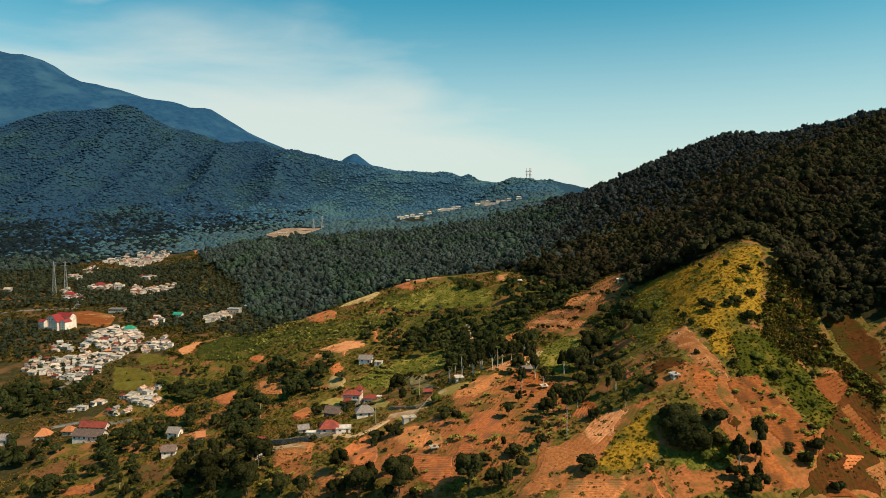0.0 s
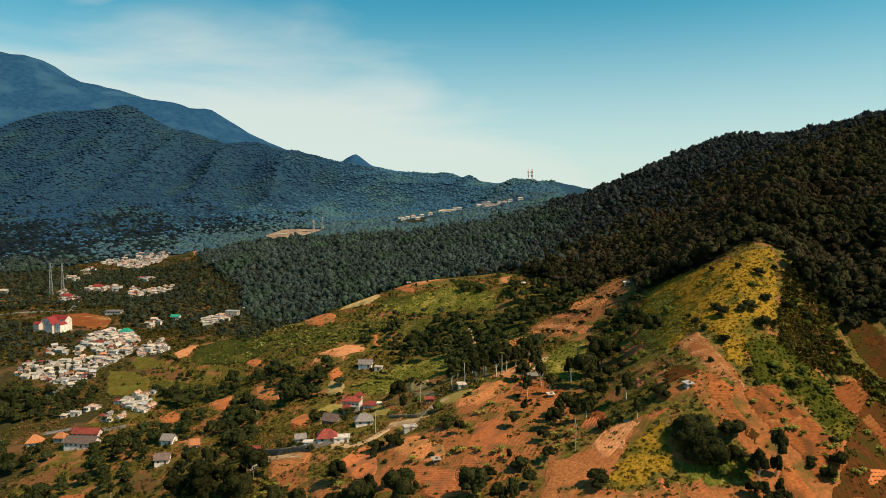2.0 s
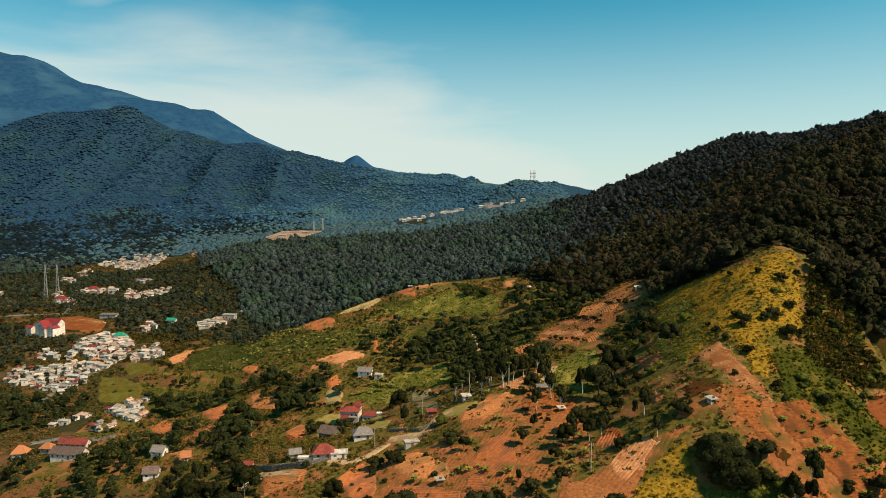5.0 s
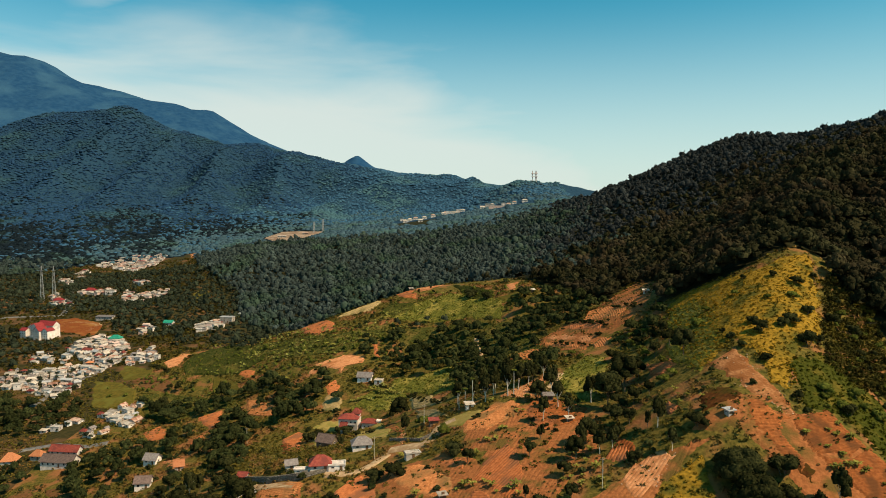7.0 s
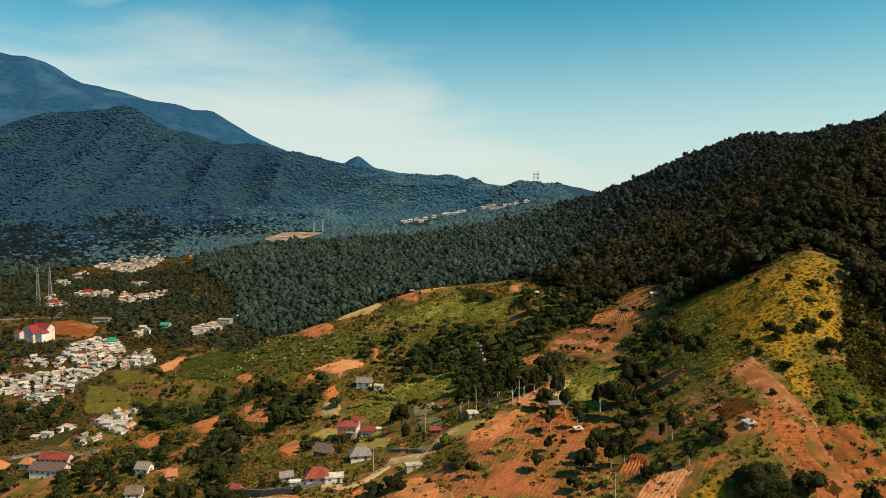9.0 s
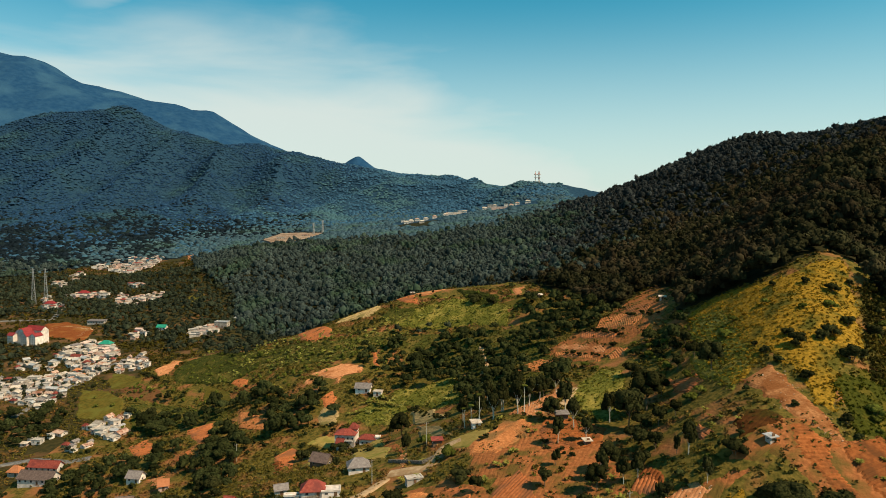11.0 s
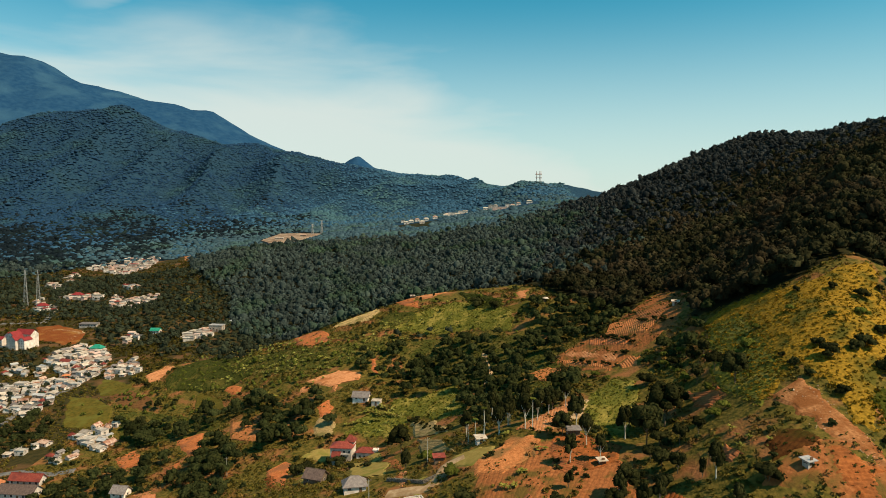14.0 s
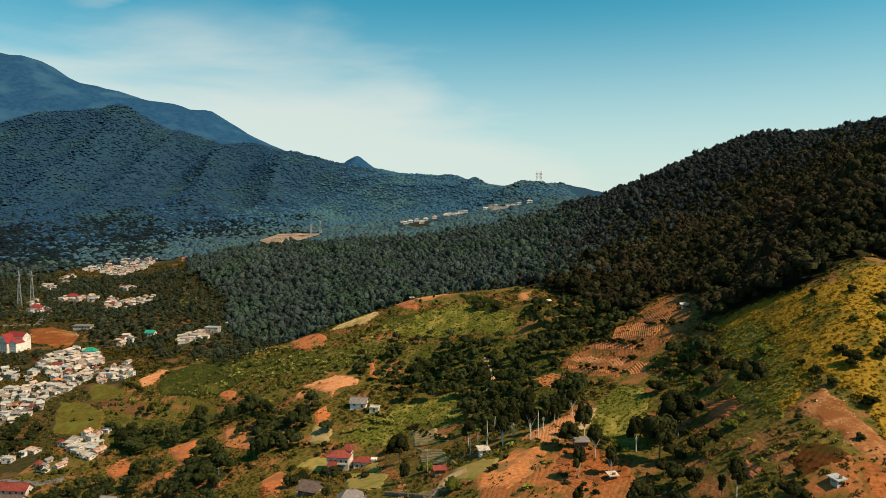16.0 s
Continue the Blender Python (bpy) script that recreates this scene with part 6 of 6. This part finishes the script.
plant("undergrowth", TUFT, x, y, 0.5, 1.35, UNDERGROWTH, "rough olive undergrowth and weeds between the plots", "undergrowth", lift=0.25, seed=21)
x, y = loose(-260, 150, 235, 600, 7.5, lambda a, b: rough_land(a, b) & (ripple(a, b, 40) > -0.5), 25)
plant("shrubs", GROVE, x, y, 0.6, 2.0, GROVE_LEAVES, "dark rounded shrubs dotted between the plots", "shrubs", lift=0.5, seed=25, smooth=True)
x, y = scatter(-700, -200, 560, 1200, 5.0, rough_land, 22)
plant("undergrowth", TUFT, x, y, 1.0, 2.6, DARK_TUFT, "rough olive undergrowth round the town", "undergrowth", lift=0.25, seed=22)
for kind, mat, label, gap in (("yellow", GOLD_TUFT, "tussocks of golden yellow dry grass", 1.7), ("fern", FERN_TUFT, "deep green ferns on the steep slope", 1.5), ("verdant", GREEN_TUFT, "fresh green creepers on the steep slope", 1.8), ("lush", LUSH_TUFT, "rough dark green growth under the trees", 1.9), ("crop", CROP_TUFT, "dark green leafy crop plants in the field", 2.0)):
    for shape in [o for k, o in PLOTS if k == kind]:
        p = np.array(shape)
        x, y = scatter(p[:, 0].min(), p[:, 0].max(), p[:, 1].min(), p[:, 1].max(), gap, lambda a, b: inside(a, b, shape), 23)
        plant("grass", TUFT, x, y, 0.4, 0.95, mat, label, "grass", lift=0.35, seed=24)

# dark scrub in the gully and on the shady side of the spur
SHRUB = [crown_shape(5, 12, 90 + s, leaf=0.42) for s in range(5)]
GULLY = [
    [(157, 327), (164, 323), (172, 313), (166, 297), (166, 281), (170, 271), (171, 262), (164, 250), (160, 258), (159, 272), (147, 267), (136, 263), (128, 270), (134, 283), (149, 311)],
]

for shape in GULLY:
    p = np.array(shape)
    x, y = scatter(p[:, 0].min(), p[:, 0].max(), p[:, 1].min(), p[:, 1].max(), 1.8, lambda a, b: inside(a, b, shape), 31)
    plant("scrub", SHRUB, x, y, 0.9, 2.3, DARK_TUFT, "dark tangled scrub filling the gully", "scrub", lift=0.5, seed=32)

# young banana and cassava plants dotted over the green slope
def rosette_shape(seed):
    r = np.random.default_rng(seed)
    verts, tris = [], []
    for k in range(12):
        a, rise = k * 2.4 + r.uniform(-0.3, 0.3), r.uniform(0.3, 1.1)
        d, s = np.array([math.cos(a), math.sin(a), 0]), np.array([-math.sin(a), math.cos(a), 0])
        b = len(verts)
        verts += [np.zeros(3), d * 0.55 + s * 0.2 + [0, 0, rise], d * 0.55 - s * 0.2 + [0, 0, rise], d * 1.1 + [0, 0, rise * 0.7]]
        tris += [(b, b + 1, b + 2), (b + 1, b + 3, b + 2)]
    return np.array(verts), np.array(tris)


YOUNG = [rosette_shape(s) for s in range(4)]
YOUNG_LEAF = surface("young leaves", (0.1430, 0.1520, 0.0325), (0.2640, 0.2375, 0.0650), 5.0, rough=0.5, bump=0, tinted=True)
ROSETTES = [
    [(-199, 587), (-164, 626), (-101, 541), (-64, 529), (-29, 539), (7, 531), (3, 505), (-36, 511), (-56, 500), (-75, 488), (-91, 483), (-124, 486), (-149, 502), (-176, 518)],
    [(-8, 408), (6, 415), (14, 372), (5, 358)],
    [(-52, 432), (-29, 415), (-21, 382), (-41, 394), (-57, 413)],
]

for shape in ROSETTES:
    p = np.array(shape)
    x, y = scatter(p[:, 0].min(), p[:, 0].max(), p[:, 1].min(), p[:, 1].max(), 5.5, lambda a, b: inside(a, b, shape) & (ripple(a, b, 14) > 0.0), 41)
    plant("young_plants", YOUNG, x, y, 0.9, 1.9, YOUNG_LEAF, "pale young banana plants dotted over the slope", "plants", lift=0.1, seed=42)

# seedlings and clods dotted over the tilled plots
SEEDLING = [crown_shape(2, 4, 110 + s, leaf=0.9) for s in range(4)]
SEED_LEAF = surface("seedling leaves", (0.045, 0.050, 0.012), (0.095, 0.085, 0.022), 3.0, rough=0.7, bump=0, tinted=True)


def tilled(a, b):
    keep = np.zeros(len(a), bool)
    for kind, outline in PLOTS:
        if kind in ("soil", "furrow", "redrow", "light", "earth", "red", "dull", "pink", "umber"):
            keep |= inside(a, b, outline)
    return keep & seen(a, b) & (ripple(a, b, 11) + 0.5 * ripple(a, b, 4) > 0.12)


x, y = scatter(-240, 210, 170, 460, 2.1, tilled, 51)
plant("seedlings", SEEDLING, x, y, 0.25, 0.75, SEED_LEAF, "small dark seedlings and weeds on the tilled plots", "seedlings", lift=0.9, seed=52)

# loose stones and clods on the bare crest and the dry plots
STONE = surface("loose stone", (0.36, 0.22, 0.13), (0.58, 0.42, 0.30), 0.8, rough=0.9, bump=0, tinted=True)


def stone_shape(seed):
    r = np.random.default_rng(seed)
    v = np.array([(1, 0, 0), (0, 1, 0), (-1, 0, 0), (0, -1, 0), (0, 0, 0.8), (0, 0, -0.6)], float) * r.uniform(0.6, 1.1, (6, 1))
    return v, np.array([(0, 1, 4), (1, 2, 4), (2, 3, 4), (3, 0, 4), (1, 0, 5), (2, 1, 5), (3, 2, 5), (0, 3, 5)])


def stony(a, b):
    keep = np.zeros(len(a), bool)
    for kind, outline in PLOTS:
        if kind in ("pink", "light"):
            keep |= inside(a, b, outline)
    return keep & (b < 420) & (ripple(a, b, 6) > -0.1)


x, y = loose(-100, 220, 170, 420, 1.6, stony, 61)
plant("stones", [stone_shape(s) for s in range(5)], x, y, 0.12, 0.42, STONE, "loose pale stones and clods on bare earth", "stones", lift=0.9, seed=62)


def between_houses(a, b):
    keep = np.zeros(len(a), bool)
    for _, outline in QUARTERS:
        keep |= inside(a, b, outline)
    for c, d, size in lots:
        keep &= (np.abs(a - c) > 3.4 * size) | (np.abs(b - d) > 3.0 * size)
    return keep


x, y = loose(-720, -90, 430, 1260, 6.0, between_houses, 71)
plant("grove", FAR, x, y, 1.0, 2.4, TOWN_LEAVES, "dark green garden trees between the town houses", lift=0.9, seed=72, smooth=True)

# ---- roads, walls, towers, poles ----
DIRT = surface("track earth", (0.34, 0.21, 0.11), (0.46, 0.31, 0.18), 1.5, bump=0.05, third=(0.27, 0.16, 0.08), spot_size=5, spot=0.57)
TARMAC = surface("worn asphalt", (0.10, 0.095, 0.09), (0.17, 0.155, 0.145), 1.2, bump=0.02, third=(0.22, 0.19, 0.16), spot_size=4, spot=0.6)
WALL_STONE = surface("wall stone", (0.14, 0.115, 0.09), (0.24, 0.20, 0.16), 0.5, bump=0.05, own=0.25)


def stone_wall(points, tall):
    """A retaining wall of rough blocks in courses."""
    wall = new("retaining_wall")
    pts = np.array(points, float)
    d = np.concatenate([[0], np.cumsum(np.hypot(*np.diff(pts, axis=0).T))])
    g = np.random.default_rng(len(points) * 7)
    wall.matrix_basis = pose(pts[0, 0], pts[0, 1], ground_at(*pts[0]))
    cores = []
    for k in range(len(pts) - 1):
        (x0, y0), (x1, y1) = pts[k], pts[k + 1]
        n = np.array([y0 - y1, x1 - x0])
        n = n / np.linalg.norm(n) * 0.3
        z = [ground_at(x0, y0), ground_at(x1, y1)]
        base = np.array([pts[0, 0], pts[0, 1], ground_at(*pts[0])])
        v = [np.array((x0 - n[0], y0 - n[1], z[0] - 1.5)), np.array((x0 + n[0], y0 + n[1], z[0] - 1.5)), np.array((x1 + n[0], y1 + n[1], z[1] - 1.5)), np.array((x1 - n[0], y1 - n[1], z[1] - 1.5))]
        v += [p + np.array((0, 0, tall + 1.5)) for p in v]
        cores.append(([tuple(p - base) for p in v], CUBE))
    part("core", merged("core", cores, [WALL_STONE], False), wall)
    stone = merged("stone", [block(-0.5, 0.5, -0.42, 0.2, -0.22, 0.22)], [WALL_STONE], False)
    for course in range(int(tall / 0.55)):
        for s in np.arange(0.6 + (course % 2) * 0.6, d[-1] - 0.5, 1.25):
            x, y = np.interp(s, d, pts[:, 0]), np.interp(s, d, pts[:, 1])
            k = min(len(pts) - 2, int(np.searchsorted(d, s) - 1))
            a = math.atan2(pts[k + 1, 1] - pts[k, 1], pts[k + 1, 0] - pts[k, 0])
            ob = part("stone", stone, wall)
            ob.matrix_basis = wall.matrix_basis.inverted() @ (pose(x, y, ground_at(x, y) + 0.3 + course * 0.5, 0, 0, math.degrees(a)) @ Matrix.Diagonal((g.uniform(0.85, 1.1), g.uniform(0.9, 1.15), g.uniform(0.85, 1.05), 1)))
    return tagged(wall, "rough stone retaining wall along a terrace", "wall")


track("path", [(-24, 298), (-16, 296), (-10, 292), (-6, 297), (-5, 306), (2, 306)], 4, DIRT, "narrow dirt track between plots")
track("path", [(13, 394), (16, 414), (18, 426), (16, 447), (17, 461)], 3, DIRT, "narrow dirt track between plots")
track("road", [(-578, 1099), (-492, 926), (-450, 840), (-431, 793), (-480, 796), (-513, 787)], 5, TARMAC, "narrow grey asphalt road")
track("path", [(-409, 741), (-394, 755), (-360, 737), (-356, 705)], 6, DIRT, "narrow dirt track between plots")
track("road", [(-249, 426), (-229, 428), (-208, 420), (-194, 423)], 4, TARMAC, "narrow grey asphalt road")
track("path", [(-57, 281), (-68, 285), (-81, 296)], 3, DIRT, "narrow dirt track between plots")
track("path", [(-47, 285), (-34, 284), (-23, 296)], 3, DIRT, "narrow dirt track between plots")
track("road", [(-247, 610), (-265, 592), (-269, 550), (-279, 525), (-283, 492)], 4, TARMAC, "narrow grey asphalt road")
track("path", [(33, 312), (42, 319), (49, 335)], 3, DIRT, "narrow dirt track between plots")
stone_wall([(-81, 301), (-69, 289), (-57, 284), (-53, 285)], 2.6)
stone_wall([(-53, 285), (-45, 288), (-40, 290)], 1.6)
stone_wall([(-25, 310), (-12, 298), (-8, 299)], 1.2)


def bar(a, b, r):
    return limb([a, b], [r, r], 4)


def lattice_tower(x, y, z, tall, foot, label, thick=0.16):
    """A steel lattice tower: four legs, rings and crossed braces, arms near the top."""
    tower = new("lattice_tower")
    tower.matrix_basis = pose(x, y, z, 0, 0, 20)
    rung = lambda t: foot * (1 - 0.86 * t)
    corners = ((-1, -1), (1, -1), (1, 1), (-1, 1))
    for cx_, cy_ in corners:
        part("leg", merged("leg", [bar((cx_ * foot, cy_ * foot, -2), (cx_ * rung(1), cy_ * rung(1), tall), thick)], [STEEL]), tower)
    n = 6
    for k in range(n):
        t0, t1 = k / n, (k + 1) / n
        for i in range(4):
            (ax, ay), (bx, by) = corners[i], corners[(i + 1) % 4]
            a0, b1 = (ax * rung(t0), ay * rung(t0), tall * t0), (bx * rung(t1), by * rung(t1), tall * t1)
            b0, a1 = (bx * rung(t0), by * rung(t0), tall * t0), (ax * rung(t1), ay * rung(t1), tall * t1)
            for p, q in ((a0, b1), (b0, a1), (a1, b1)):
                part("brace", merged("brace", [bar(p, q, thick * 0.5)], [STEEL]), tower)
    for t in (0.78, 0.88, 0.97):
        part("arm", merged("arm", [bar((-foot * 1.1, 0, tall * t), (foot * 1.1, 0, tall * t), thick * 0.8)], [STEEL]), tower)
    return tagged(tower, label, "tower")


lattice_tower(-504, 880, ground_at(-504, 880), 45, 2.4, "grey steel lattice power tower above the trees", 0.16)
lattice_tower(-489, 880, ground_at(-489, 880), 45, 2.4, "grey steel lattice power tower above the trees", 0.16)
lattice_tower(-246, 1390, ground_at(-246, 1390), 26, 2.2, "slim steel mast beside the hill clearing", 0.35)
lattice_tower(-262, 1380, ground_at(-262, 1380), 20, 2.0, "slim steel mast beside the hill clearing", 0.35)


def relay_mast(x, y):
    """The relay station on the wooded hilltop: twin legs, red and white bands and a platform."""
    mast = new("relay_mast")
    mast.matrix_basis = pose(x, y, ground_at(x, y))
    RED_BAND = surface("mast red", (0.45, 0.08, 0.05), (0.5, 0.1, 0.07), 2.0, bump=0)
    for px in (-5, 3, 6):
        for k in range(5):
            part("mast_section", merged("mast_section", [limb([(px, 0, 4 + k * 5 - (4 if k == 0 else 0)), (px, 0, 9 + k * 5)], [0.9, 0.9], 6)], [RED_BAND if k % 2 else WHITE]), mast)
    part("platform", merged("platform", [block(-8, 8, -3, 3, 20, 22), block(-8, 8, -3, 3, 13, 14)], [WHITE], False), mast)
    return tagged(mast, "red and white relay mast on a wooded hilltop", "mast")


relay_mast(230, 1841)


def power_pole(x, y, tall=9.0):
    pole = new("power_pole")
    pole.matrix_basis = pose(x, y, ground_at(x, y), 0, 0, 30)
    part("pole", merged("pole", [limb([(0, 0, -1), (0, 0, tall)], [0.12, 0.08], 7)], [PALE_BARK]), pole)
    part("crossarm", merged("crossarm", [block(-0.9, 0.9, -0.07, 0.07, tall - 0.7, tall - 0.55)], [BARK], False), pole)
    for s in (-0.75, 0.75):
        part("insulator", merged("insulator", [limb([(s, 0, tall - 0.56), (s, 0, tall - 0.3)], [0.06, 0.04], 6)], [WHITE]), pole)
    return tagged(pole, "pale concrete power pole beside the track", "pole", "power poles")


power_pole(-102.4, 376.3)
power_pole(-11.2, 317.1)
power_pole(-29.4, 293.2)
power_pole(42.4, 229.1)


def palm(x, y, tall):
    """A tall bare trunk with a tuft of fronds."""
    tree = new("palm_tree")
    tree.matrix_basis = pose(x, y, ground_at(x, y), 0, 0, tall * 77)
    part("trunk", merged("trunk", [limb([(0, 0, -1), (0.1, 0, tall * 0.5), (0.25, 0.1, tall)], [0.2, 0.15, 0.11], 7)], [PALE_BARK]), tree)
    fronds = []
    for k in range(11):
        a, r = k * 2.4, 1.3
        d, s = Vector((math.cos(a), math.sin(a), 0)), Vector((-math.sin(a), math.cos(a), 0))
        row = []
        for t, w in ((0, 0.1), (0.4, 0.35), (0.8, 0.3), (1.0, 0.05)):
            c = Vector((0.25, 0.1, tall)) + d * r * t + Vector((0, 0, 0.8 * math.sin(2.6 * t)))
            row += [tuple(c - s * w), tuple(c + s * w)]
        fronds.append((row, [(0, 1, 3, 2), (2, 3, 5, 4), (4, 5, 7, 6)]))
    part("fronds", merged("fronds", fronds, [BUSH_LEAVES], False), tree)
    return tagged(tree, "tall palm with a bare pale trunk", "palm tree", "palms along the ridge")


palm(3.4, 319.3, 7)
palm(5.9, 318.2, 7.5)
palm(8.9, 314.8, 11)
palm(14.3, 316.1, 6)
palm(18.7, 323.8, 7)
palm(25.2, 311.0, 10)
